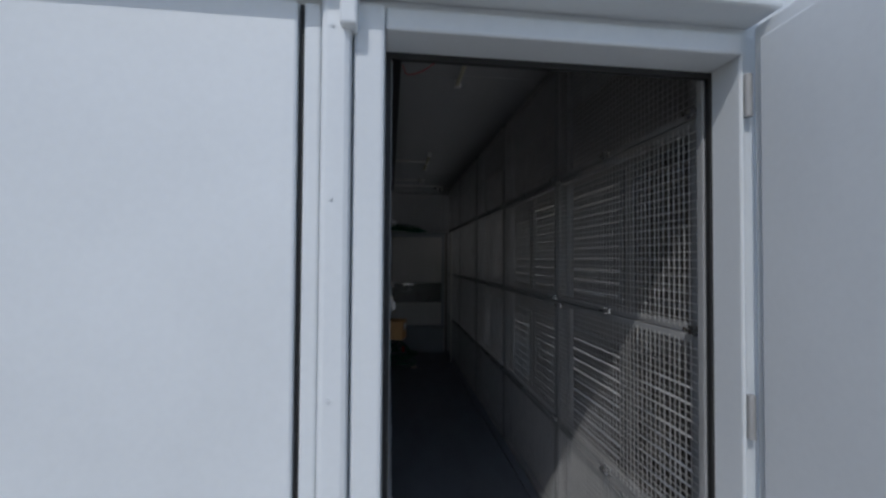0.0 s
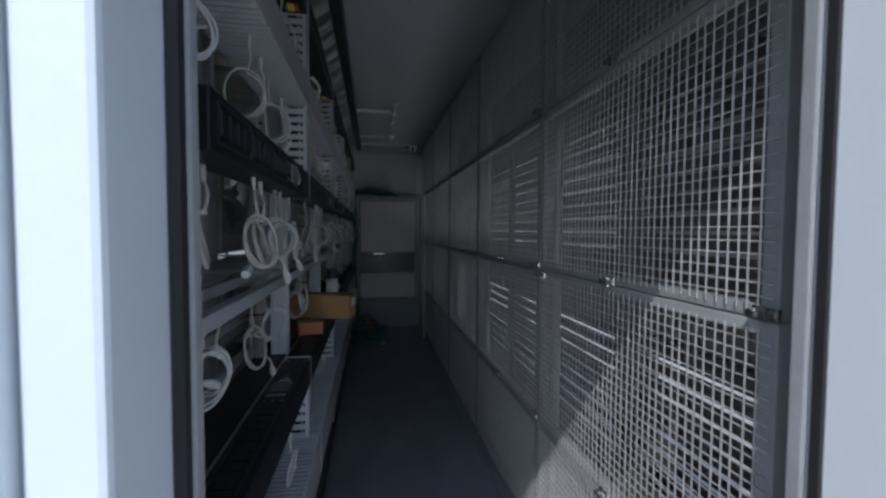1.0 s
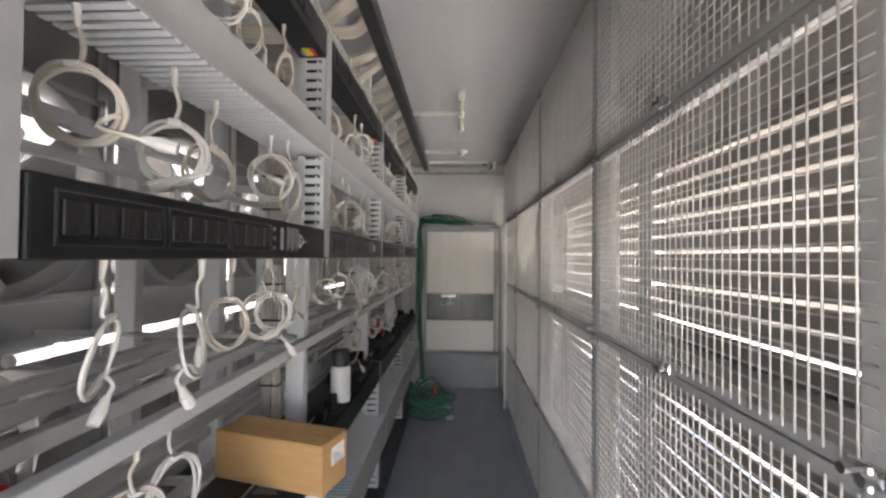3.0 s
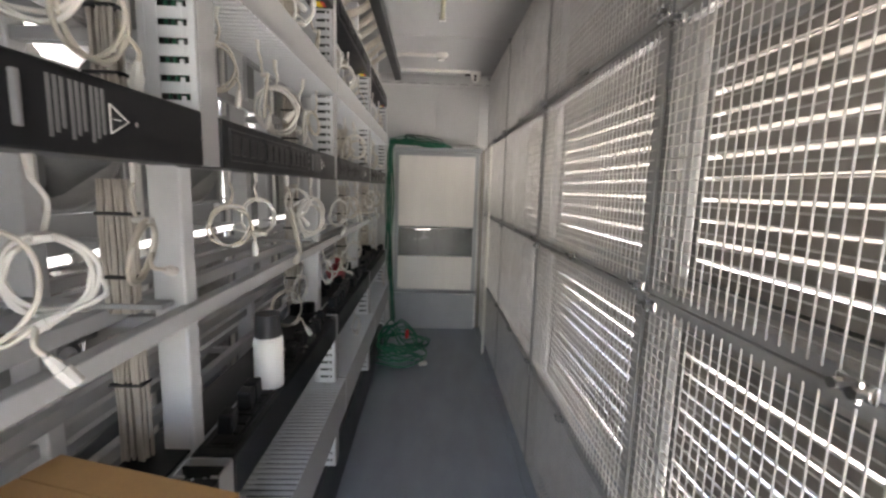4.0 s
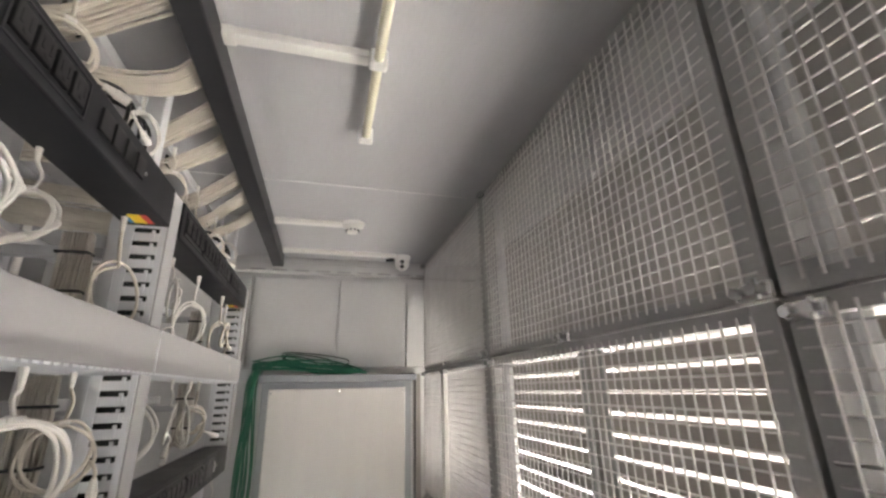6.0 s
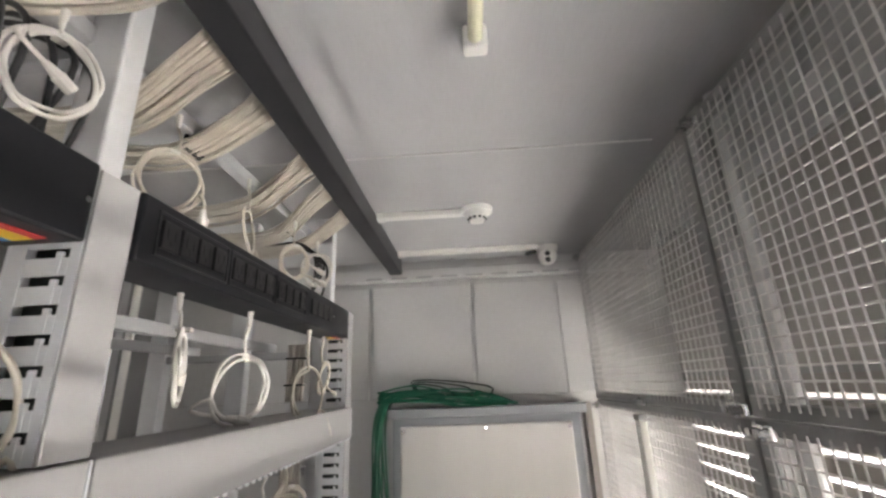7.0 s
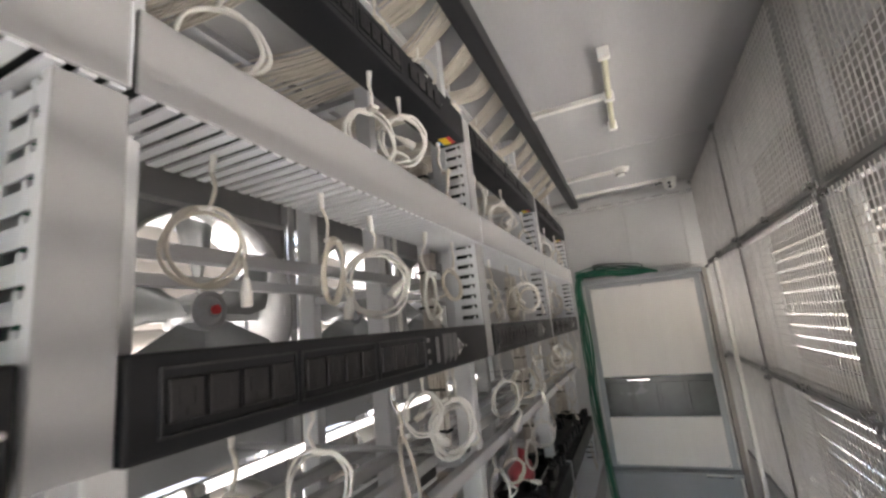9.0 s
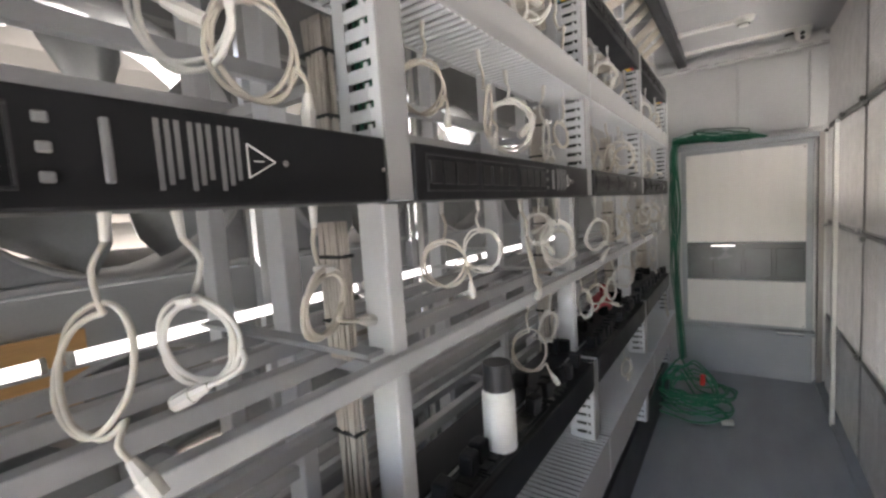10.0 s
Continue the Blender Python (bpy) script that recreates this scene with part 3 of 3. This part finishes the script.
# power strips
def make_pdu(flat=False, sticker=False, label="long black power strip with rows of sockets"):
    """Length along y. Sockets towards the entrance end, breaker and print at the far end."""
    p = thing("power_strip", (0, 0, 0), label, "power strip", "rack power strips")
    ln, h, d = 0.955, 0.105, 0.085
    part("body", box(B(), -d, 0, 0, ln, 0, h, 0.004), BLACK, p)
    for k in range(3):
        y = 0.028 + k * 0.180
        bm = B()
        box(bm, -0.001, 0.003, y, y + 0.172, 0.018, 0.021)
        box(bm, -0.001, 0.003, y, y + 0.172, 0.086, 0.089)
        box(bm, -0.001, 0.003, y, y + 0.003, 0.0215, 0.0855)
        box(bm, -0.001, 0.003, y + 0.169, y + 0.172, 0.0215, 0.0855)
        part("socket_bezel", bm, BEAMD, p)
        for j in range(4):
            bm = B()
            yy = y + 0.008 + j * 0.0405
            box(bm, -0.001, 0.0045, yy, yy + 0.034, 0.032, 0.076, 0.0015)
            box(bm, 0.0045, 0.0052, yy + 0.008, yy + 0.013, 0.048, 0.066)
            box(bm, 0.0045, 0.0052, yy + 0.024, yy + 0.029, 0.048, 0.066)
            box(bm, 0.0045, 0.0052, yy + 0.016, yy + 0.021, 0.038, 0.045)
            part("socket", bm, BLACK2, p)
    if not sticker:
        bm = B()
        for k in range(3):
            box(bm, -0.001, 0.003, 0.572, 0.582, 0.024 + k * 0.025, 0.034 + k * 0.025, 0.002)
        part("indicator", bm, INK, p)
        part("breaker", box(B(), -0.001, 0.006, 0.612, 0.619, 0.024, 0.084, 0.002), INK, p, "grey breaker lever")
        bm = B()
        for c in range(9):
            box(bm, -0.001, 0.0008, 0.652 + c * 0.0085 + 0.003 * (c // 3), 0.6565 + c * 0.0085 + 0.003 * (c // 3), 0.018 + 0.006 * (c % 3), 0.090)
        part("print_bar", bm, INK, p, "grey printed lines")
        bm = B()
        for (ya, za), (yb, zb) in (((0.738, 0.033), (0.738, 0.073)), ((0.738, 0.073), (0.770, 0.053)), ((0.770, 0.053), (0.738, 0.033)), ((0.745, 0.053), (0.756, 0.053))):
            tube(bm, [(0.001, ya, za), (0.001, yb, zb)], 0.0009, 4)
        part("warning_triangle", bm, PAPER, p, "white outlined warning triangle")
    else:
        for k in range(4):
            bm = B()
            yy = 0.60 + k * 0.045
            box(bm, -0.001, 0.0045, yy, yy + 0.038, 0.032, 0.076, 0.0015)
            part("socket", bm, BLACK2, p)
    for yy in (0.782, 0.945):
        part("screw", cyl(B(), (-0.001, yy, 0.052), (0.003, yy, 0.052), 0.004, 8), CLAMP, p)
    if sticker:
        for x0, x1, y0, mtl in ((-0.066, -0.057, 0.905, BLUE), (-0.0565, -0.0345, 0.885, YELLOW), (-0.034, -0.022, 0.885, RED)):
            part("sticker", box(B(), x0, x1, y0, 0.935, -0.0012, -0.0002), mtl, p, "coloured sticker")
    return p


PDU_SIZE = Matrix.Diagonal((1, 0.938, 0.83, 1))
mid = make_pdu(label="long black power strip with sockets above the open shelf")
top = make_pdu(sticker=True, label="black power strip with a bright sticker under its end")
for i, (a, b) in enumerate(zip(POSTS, POSTS[1:])):
    for src, m in ((mid, pose(-0.300, a + 0.002, 1.476) @ PDU_SIZE), (top, pose(-0.300, a + 0.002, 2.087) @ PDU_SIZE)):
        if i == 0:
            src.matrix_basis = m
        else:
            copy_thing(src, m @ PDU_SIZE.inverted())
    low = copy_thing(mid, pose(-0.300, a + 0.002, 0.922, 0, -90, 0))
    tagged(low, "black power strip lying on the low shelf, sockets up")

low_tray = thing("low_tray", (0, 1.44, 0.810), "black steel tray under the low power strips", "tray")
part("tray", box(B(), -0.50, -0.396, 0, 4.88, 0.106, 0.113, 0.002), BLACK, low_tray)
part("lip", box(B(), -0.40, -0.306, 0, 4.88, 0.012, 0.024, 0.002), BLACK, low_tray)

# ---------------------------------------------------------------- cords


def make_cord(kind, seed):
    """A power cord hanging from a socket, wound into a loose coil, its own plug at the end."""
    rn = random.Random(seed)
    c = thing("hanging_cable", (0, 0, 0), ("white power cord hanging down, wound into a loose coil", "white power cord hanging in a neat round coil")[kind % 2],
              "cable", "hanging cables")
    drop = rn.uniform(0.05, 0.10)
    rad = rn.uniform(0.045, 0.062)
    turns = (2.75, 3.2, 3.75, 1.7)[kind]
    pts = [(0, 0, -0.03), (rn.uniform(-.01, .01), rn.uniform(-.01, .01), -drop * 0.6), (0.006, 0, -drop)]
    n = int(turns * 14)
    for k in range(n + 1):
        a = math.pi / 2 + k * math.tau / 14
        rr = rad * (1 + 0.10 * math.sin(k * 0.7 + seed)) * rn.uniform(0.97, 1.03)
        pts.append((0.010 * math.sin(k * 0.45 + seed) + 0.012, rr * math.cos(a) * 0.92, -drop - rad + rr * math.sin(a)))
    lx, ly, lz = pts[-1]
    pts += [(lx + 0.012, ly + rn.uniform(-0.03, 0.03), lz - 0.018), (lx + 0.008, ly + rn.uniform(-0.05, 0.05), lz - 0.035)]
    line = smooth_line(pts, 3)
    part("cord", tube(B(), line, 0.0034, 6), (CORD, CORD, CORDB)[seed % 3], c)
    bm = B()
    cyl(bm, (0, 0, -0.030), (0, 0, 0.0), 0.0042, 8, 0.0062)
    part("plug", bm, CORD, c, "white moulded plug")
    e, d = line[-1], (line[-1] - line[-4]).normalized()
    bm = B()
    cyl(bm, e - d * 0.004, e + d * 0.016, 0.005, 8, 0.0085)
    cyl(bm, e + d * 0.0162, e + d * 0.040, 0.010, 8, 0.009)
    part("end_plug", bm, CORD, c, "white moulded end connector")
    if kind != 3:
        bm = B()
        box(bm, 0.0, 0.026, -0.009, 0.009, -drop + rad * 0.03 - 0.004, -drop + rad * 0.03 + 0.004, 0.002)
        part("tie", bm, CORD, c)
    return c


protos = [make_cord(k % 4, 20 + k) for k in range(8)]
used = [False] * 8
levels = ((2.087, -0.355, 4), (1.790, -0.37, 5), (1.476, -0.345, 6), (1.190, -0.40, 4), (0.832, -0.315, 1))
for a, b in zip(POSTS, POSTS[1:]):
    for z, x, n in levels:
        for k in range(n):
            y = a + 0.10 + (k + rng.uniform(0.1, 0.9)) * (b - a - 0.18) / n
            i = rng.randrange(8)
            if z < 1.3 and (abs(y - 3.71) < 0.08 or abs(y - 3.1) < 0.14):
                continue
            m = pose(x + rng.uniform(-0.02, 0.02), y, z, rng.uniform(-5, 5), rng.uniform(-5, 5), rng.choice((rng.uniform(-80, -35), rng.uniform(-30, 30), rng.uniform(120, 200))))
            m = m @ Matrix.Diagonal((*(3 * [rng.uniform(0.72, 1.05)]), 1))
            if used[i]:
                o = copy_thing(protos[i], m)
                o.scale = m.to_scale()
            else:
                used[i] = True
                protos[i].matrix_basis = m


def make_bundle(name, label, lines, r, material, ties=()):
    t = thing(name, (0, 0, 0), label, "cable bundle", "cable bundles")
    bm = B()
    for ln in lines:
        tube(bm, ln, r, 5)
    tagged(part("cable_mass", bm, material, t), kind="stuff")
    for c, sx, sy, sz in ties:
        part("tie", box(B(), c[0] - sx, c[0] + sx, c[1] - sy, c[1] + sy, c[2] - sz, c[2] + sz, 0.002), DARKC, t, "black cable tie")
    return t


# cables dropping beside each post
for y in POSTS:
    for z0, z1 in ((1.21, 1.452), (1.565, 1.79), (1.905, 2.08), (0.80, 1.165)):
        lines = []
        for k in range(24):
            x, dy = -0.462 - 0.0065 * (k % 8) + rng.uniform(-.002, .002), -0.014 + 0.009 * (k // 8)
            zm = (z0 + z1) / 2
            lines.append(smooth_line([(x, y + dy, z0), (x + rng.uniform(-.006, .006), y + dy + rng.uniform(-.005, .005), zm), (x, y + dy, z1)], 4))
        make_bundle("cable_bundle", "taupe cables tied into an upright bundle beside a post", lines, 0.0035, CORDT,
                    [((-0.485, y - 0.005, z0 + (z1 - z0) * f), 0.031, 0.016, 0.003) for f in (0.28, 0.75)])
# cables above the upper power strips, reaching out to the dark channel
for a, b in zip(POSTS, POSTS[1:]):
    for k in range(5):
        y = a + 0.12 + k * 0.195 + rng.uniform(-0.03, 0.03)
        lines = []
        bow, lift = rng.uniform(-0.09, 0.09), rng.uniform(-0.02, 0.03)
        for s in range(18):
            o = (s % 9) * 0.008 - 0.032 + rng.uniform(-.004, .004)
            q = (s // 9) * 0.010 + rng.uniform(-.003, .003)
            lines.append(smooth_line([(-1.42, y + o * 2.4 + bow * 0.5, 2.45 + q), (-0.98, y + o * 2.2 + bow, 2.415 + q + lift * 0.5), (-0.66, y + o * 1.5 + bow * 1.3, 2.395 + q), (-0.48, y + o * 1.1 + bow * 0.6, 2.40 + q * 1.3 + lift),
                                      (-0.36, y + o * 1.2, 2.455 + q), (-0.292, y + o * 1.5, 2.515 + q)], 5))
        make_bundle("cable_bundle", "off-white cables bundled across the top of the rack", lines, 0.0038, CORDB,
                    [((-0.45, y + bow * 0.7, 2.412 + lift * 0.3), 0.004, 0.030, 0.016)] if k % 2 else [])
    lines = [smooth_line([(-0.42 + rng.uniform(-.06, .02), b - 0.10 + 0.03 * k, 2.23), (-0.40, b - 0.12 + 0.03 * k, 2.34), (-0.47, b - 0.10 + 0.02 * k, 2.40), (-0.60, b - 0.05, 2.41)], 6) for k in range(5)]
    make_bundle("black_cable_bundle", "thin black feed cables rising behind the power strip", lines, 0.0042, DARKC)
    for k in range(4):
        y = a + 0.16 + k * 0.24 + rng.uniform(-0.04, 0.04)
        c = copy_thing(protos[(k * 3) % 8], pose(-0.40, y, 2.40, 0, 0, rng.uniform(-60, 20)))

make_bundle("red_wire", "thin loose red wire hanging from the dark channel",
            [smooth_line([(-0.23, 2.60, 2.454), (-0.205, 2.59, 2.40), (-0.13, 2.57, 2.41), (-0.05, 2.55, 2.46)], 6)], 0.0028, RED)

# ---------------------------------------------------------------- ceiling fittings
lamp = thing("tube_lamp", (0.118, 4.80, Z_C), "slim unlit cream tube lamp under the ceiling", "lamp")
part("tube", cyl(B(), (0, 0.02, -0.032), (0, 0.71, -0.032), 0.013, 14), TUBE, lamp)
for y in (0.0, 0.36, 0.70):
    part("end_cap", box(B(), -0.022, 0.022, y - 0.014, y + 0.016, -0.05, -0.001, 0.006), WHITEP, lamp)

copy_thing(lamp, pose(0.122, 2.27, Z_C))


def make_conduit(x0, x1, y, label):
    t = thing("ceiling_conduit", (0, y, Z_C), label, "conduit", "ceiling conduits")
    part("channel", box(B(), x0, x1, -0.017, 0.017, -0.024, -0.001, 0.003), WHITEP, t)
    part("elbow", box(B(), x0 - 0.02, x0 + 0.012, -0.020, 0.020, -0.028, -0.0005, 0.004), WHITEP, t)


make_conduit(-0.22, 0.098, 2.645, "white plastic cable channel leading to the tube lamp")
make_conduit(-0.22, 0.095, 5.175, "white plastic cable channel leading to the tube lamp")
make_conduit(-0.22, 0.075, 6.338, "white plastic cable channel leading to the smoke detector")
make_conduit(-0.22, 0.42, 6.81, "white plastic cable channel leading to the dome camera")
smoke = thing("smoke_detector", (0.131, 6.338, Z_C), "round cream smoke detector on the ceiling", "smoke detector")
bm = B()
cyl(bm, (0, 0, -0.001), (0, 0, -0.018), 0.058, 32, 0.056)
cyl(bm, (0, 0, -0.0185), (0, 0, -0.034), 0.050, 32, 0.034)
part("base", bm, WHITEP, smoke)
part("chamber", cyl(B(), (0, 0, -0.0345), (0, 0, -0.052), 0.031, 24, 0.026), WHITEP, smoke)
bm = B()
for k in range(10):
    a = k * math.tau / 10
    box(bm, 0.031 * math.cos(a) - 0.004, 0.031 * math.cos(a) + 0.004, 0.031 * math.sin(a) - 0.004, 0.031 * math.sin(a) + 0.004, -0.045, -0.038)
# vent openings are solid blocks, their inner shade given as near-black colour
part("vent", bm, SLOT, smoke)
dome = thing("dome_camera", (0.469, 6.853, Z_C), "white turret security camera on the ceiling", "security camera")
bm = B()
cyl(bm, (0, 0, -0.001), (0, 0, -0.030), 0.052, 32, 0.049)
part("base", bm, WHITEP, dome)
bm = B()
bmesh.ops.create_uvsphere(bm, u_segments=28, v_segments=16, radius=0.044, matrix=Matrix.Translation((0, 0, -0.048)))
for f in bm.faces:
    f.smooth = True
part("turret", bm, WHITEP, dome)
for dz in (0.012, -0.018):
    part("lens", cyl(B(), (-0.004, -0.030, -0.055 + dz), (-0.007, -0.0465, -0.059 + dz), 0.0125, 18), BLACK2, dome, "black lens window")
part("gland", cyl(B(), (-0.05, 0.0, -0.02), (-0.10, 0.005, -0.03), 0.012, 10, 0.008), DARKC, dome, "dark cable gland")

# ---------------------------------------------------------------- end cabinet
cab = thing("wall_cabinet", (0, Y1, 0), "white metal cabinet door with a dark window band", "cabinet")
part("frame", box(B(), -0.285, 0.545, -0.075, -0.001, 0.405, 1.80, 0.006), CABB, cab)
part("ledge", box(B(), -0.30, 0.565, -0.13, -0.02, 1.801, 1.84, 0.006), CABB, cab)
part("upper_door", box(B(), -0.248, 0.505, -0.095, -0.076, 1.072, 1.766, 0.006), CABW, cab, "plain white upper door")
part("lower_door", box(B(), -0.248, 0.505, -0.095, -0.076, 0.425, 0.768, 0.006), CABW, cab, "plain white lower door")
part("window", box(B(), -0.246, 0.503, -0.086, -0.076, 0.772, 1.062, 0.003), CABG, cab, "dark glazed instrument window")
bm = B()
for k in range(4):
    x = -0.225 + k * 0.185
    box(bm, x, x + 0.16, -0.091, -0.0865, 0.80, 1.02, 0.003)
part("module", bm, CABG, cab)
bm = B()
box(bm, -0.08, 0.08, -0.094, -0.0865, 1.035, 1.046, 0.002)
part("latch", bm, CLAMP, cab)
for x, z in ((-0.235, 1.745), (0.49, 1.745), (0.13, 1.752), (-0.235, 0.44), (0.49, 0.44)):
    part("screw", cyl(B(), (x, -0.0955, z), (x, -0.099, z), 0.006, 10), CLAMP, cab)
plinth = thing("cabinet_plinth", (0, Y1, 0), "blue-grey painted plinth under the white cabinet", "plinth")
part("face", box(B(), -0.285, 0.545, -0.06, -0.001, 0.0, 0.38, 0.006), CABB, plinth)
part("sill", box(B(), -0.30, 0.555, -0.16, -0.001, 0.381, 0.404, 0.004), CABB, plinth)
part("handle", box(B(), 0.33, 0.49, -0.20, -0.161, 0.388, 0.402, 0.004), CLAMP, plinth, "bright latch handle")

jamb = thing("end_jamb", (0.568, Y1, 0), "dark brown-grey upright channel beside the white cabinet", "jamb", kind="structure")
part("web", box(B(), 0, 0.036, -0.06, -0.019, 0.0, 1.84, 0.003), SHUT, jamb)
part("flange", box(B(), 0.0, 0.008, -0.085, -0.0605, 0.0, 1.84, 0.002), SHUT, jamb)
# green cords: on the ledge, down beside the cabinet, and a coil on the floor
lines = []
for s in range(20):
    y, z = Y1 - 0.10 + rng.uniform(-0.045, 0.045), 1.846 + rng.uniform(0, 0.05)
    lines.append(smooth_line([(-0.34, y, z + 0.02), (-0.18, y + rng.uniform(-.02, .02), z + rng.uniform(0, .05)), (0.0, y, z + rng.uniform(-.005, .035)),
                              (0.14, y, z + rng.uniform(-.004, .006)), (0.26 + rng.uniform(-.06, .02), y, 1.846 + rng.uniform(0, .012))], 6))
make_bundle("green_cord_bundle", "dark green cords piled on the cabinet ledge", lines, 0.0038, GREEN)
lines = [smooth_line([(-0.10 - 0.02 * k, Y1 - 0.09, 1.87), (-0.18, Y1 - 0.10, 1.94 + 0.01 * k), (-0.05 + 0.1 * k, Y1 - 0.11, 1.925), (0.02 + 0.06 * k, Y1 - 0.12, 1.87)], 6) for k in range(3)]
make_bundle("black_cable_bundle", "thin black cords looped over the green bundle", lines, 0.0035, DARKC)
lines = []
for s in range(14):
    x, y = -0.33 + rng.uniform(-.025, .025), Y1 - 0.16 + rng.uniform(-.04, .04)
    lines.append(smooth_line([(x + 0.02, y + 0.05, 1.87), (x, y, 1.75), (x + rng.uniform(-.03, .03), y, 1.35), (x + rng.uniform(-.03, .03), y, 0.9),
                              (x + 0.03, y - 0.05, 0.45), (x + 0.06, y - 0.15, 0.16)], 6))
make_bundle("green_cord_bundle", "dark green cords hanging beside the cabinet", lines, 0.0045, GREEN)
coil = thing("green_cord_coil", (-0.15, 6.02, 0), "coil of dark green cord standing loosely on the floor", "cord coil")
bm = B()
pts = []
for k in range(12 * 16):
    a = k * math.tau / 16
    r = 0.165 + 0.045 * math.sin(k * 0.13) + rng.uniform(-0.012, 0.012)
    pts.append((r * math.cos(a) * 1.1, 0.75 * r * math.sin(a) + 0.02 * math.sin(k * 0.05), 0.012 + 0.17 * abs(math.sin(k * 0.031)) + rng.uniform(0, 0.03) + 0.15 * max(0, math.sin(a)) * (k % 48 > 20)))
tube(bm, smooth_line(pts, 2), 0.0065, 6)
part("cord", bm, GREEN, coil)
part("plug", cyl(B(), (0.16, -0.05, 0.02), (0.22, -0.03, 0.022), 0.018, 12), CORD, coil, "white plug end")
part("socket_end", cyl(B(), (0.05, 0.06, 0.20), (0.055, 0.07, 0.27), 0.016, 12), RED, coil, "red plug end")

# ---------------------------------------------------------------- small things on the low tray
bx = thing("cardboard_box", (-0.353, 3.085, 0.924), "closed brown cardboard box with a white label", "box")
bx.rotation_euler = (0, 0, radians(-15))
W, D_, H_ = 0.31, 0.110, 0.115
part("carton", box(B(), -W / 2, W / 2, 0, D_, 0, H_, 0.002), CARD, bx)
part("flap", box(B(), -W / 2 + 0.001, W / 2 - 0.001, 0.001, D_ / 2 - 0.0012, H_ + 0.0002, H_ + 0.003), CARD, bx)
part("flap", box(B(), -W / 2 + 0.001, W / 2 - 0.001, D_ / 2 + 0.0012, D_ - 0.001, H_ + 0.0002, H_ + 0.003), CARD, bx)
part("paper_label", box(B(), W / 2 + 0.0002, W / 2 + 0.001, 0.04, 0.098, 0.055, 0.098), PAPER, bx, "white paper label")
bm = B()
for k in range(3):
    box(bm, W / 2 + 0.0011, W / 2 + 0.0015, 0.046, 0.092 - 0.012 * k, 0.062 + k * 0.009, 0.060 + k * 0.009)
part("print_bar", bm, INK, bx)
ob_ = thing("orange_carton", (-0.345, 2.74, 0.924), "small worn orange cardboard carton", "box")
ob_.rotation_euler = (0, 0, radians(14))
part("carton", box(B(), -0.05, 0.05, 0, 0.08, 0, 0.045, 0.002), ORANGE, ob_)
part("lid", box(B(), -0.051, 0.051, -0.001, 0.081, 0.0455, 0.052, 0.001), CARD, ob_)
bt = thing("spray_can", (-0.345, 3.71, 0.924), "white spray can with a dark cap", "spray can")
bm = B()
cyl(bm, (0, 0, 0), (0, 0, 0.125), 0.037, 28)
cyl(bm, (0, 0, 0.1252), (0, 0, 0.135), 0.037, 28, 0.033)
part("can", bm, WHITEP, bt)
part("cap", cyl(B(), (0, 0, 0.1355), (0, 0, 0.195), 0.034, 28, 0.031), BEAMD, bt, "dark grey plastic cap")
pouch = thing("red_pouch", (-0.445, 4.98, 0.9235), "small crumpled red plastic pouch on the low tray", "pouch")
bm = B()
bmesh.ops.create_uvsphere(bm, u_segments=18, v_segments=10, radius=0.06, matrix=Matrix.Translation((0, 0, 0.05)) @ Matrix.Diagonal((0.8, 1.3, 0.8, 1)))
for v in bm.verts:
    v.co += 0.012 * noise.noise_vector(v.co * 28)
    v.co.z = max(v.co.z, 0.0)
for f in bm.faces:
    f.smooth = True
part("bag", bm, REDP, pouch)
part("knot", cyl(B(), (0, 0, 0.098), (0.01, 0.01, 0.135), 0.008, 8, 0.02), REDP, pouch)
# loose black adapters piled on the low strips
blk = mesh_of("adapter", box(B(), -0.016, 0.016, -0.019, 0.019, 0, 0.045, 0.005), BLACK)
spots = [y for a in POSTS[2:5] for y in [a + 0.08 + 0.05 * k for k in range(17)]]
for k, y in enumerate(spots):
    if rng.random() < 0.8 and not 3.65 < y < 3.77:
        o = new("black_adapter", blk)
        o.matrix_basis = pose(-0.345 + rng.uniform(-0.012, 0.012), y, 0.9265, 0, rng.uniform(-6, 6), rng.uniform(-8, 8))
        tagged(o, "small black plug adapter pushed into the low power strip", "adapter", "black adapters")
for k in range(26):
    o = new("black_adapter", blk)
    o.matrix_basis = pose(-0.44 + rng.uniform(-0.035, 0.02), rng.uniform(3.85, 6.2), 0.9235, 0, 0, rng.uniform(0, 180))
    tagged(o, "small black plug adapter lying on the low tray", "adapter", "black adapters")
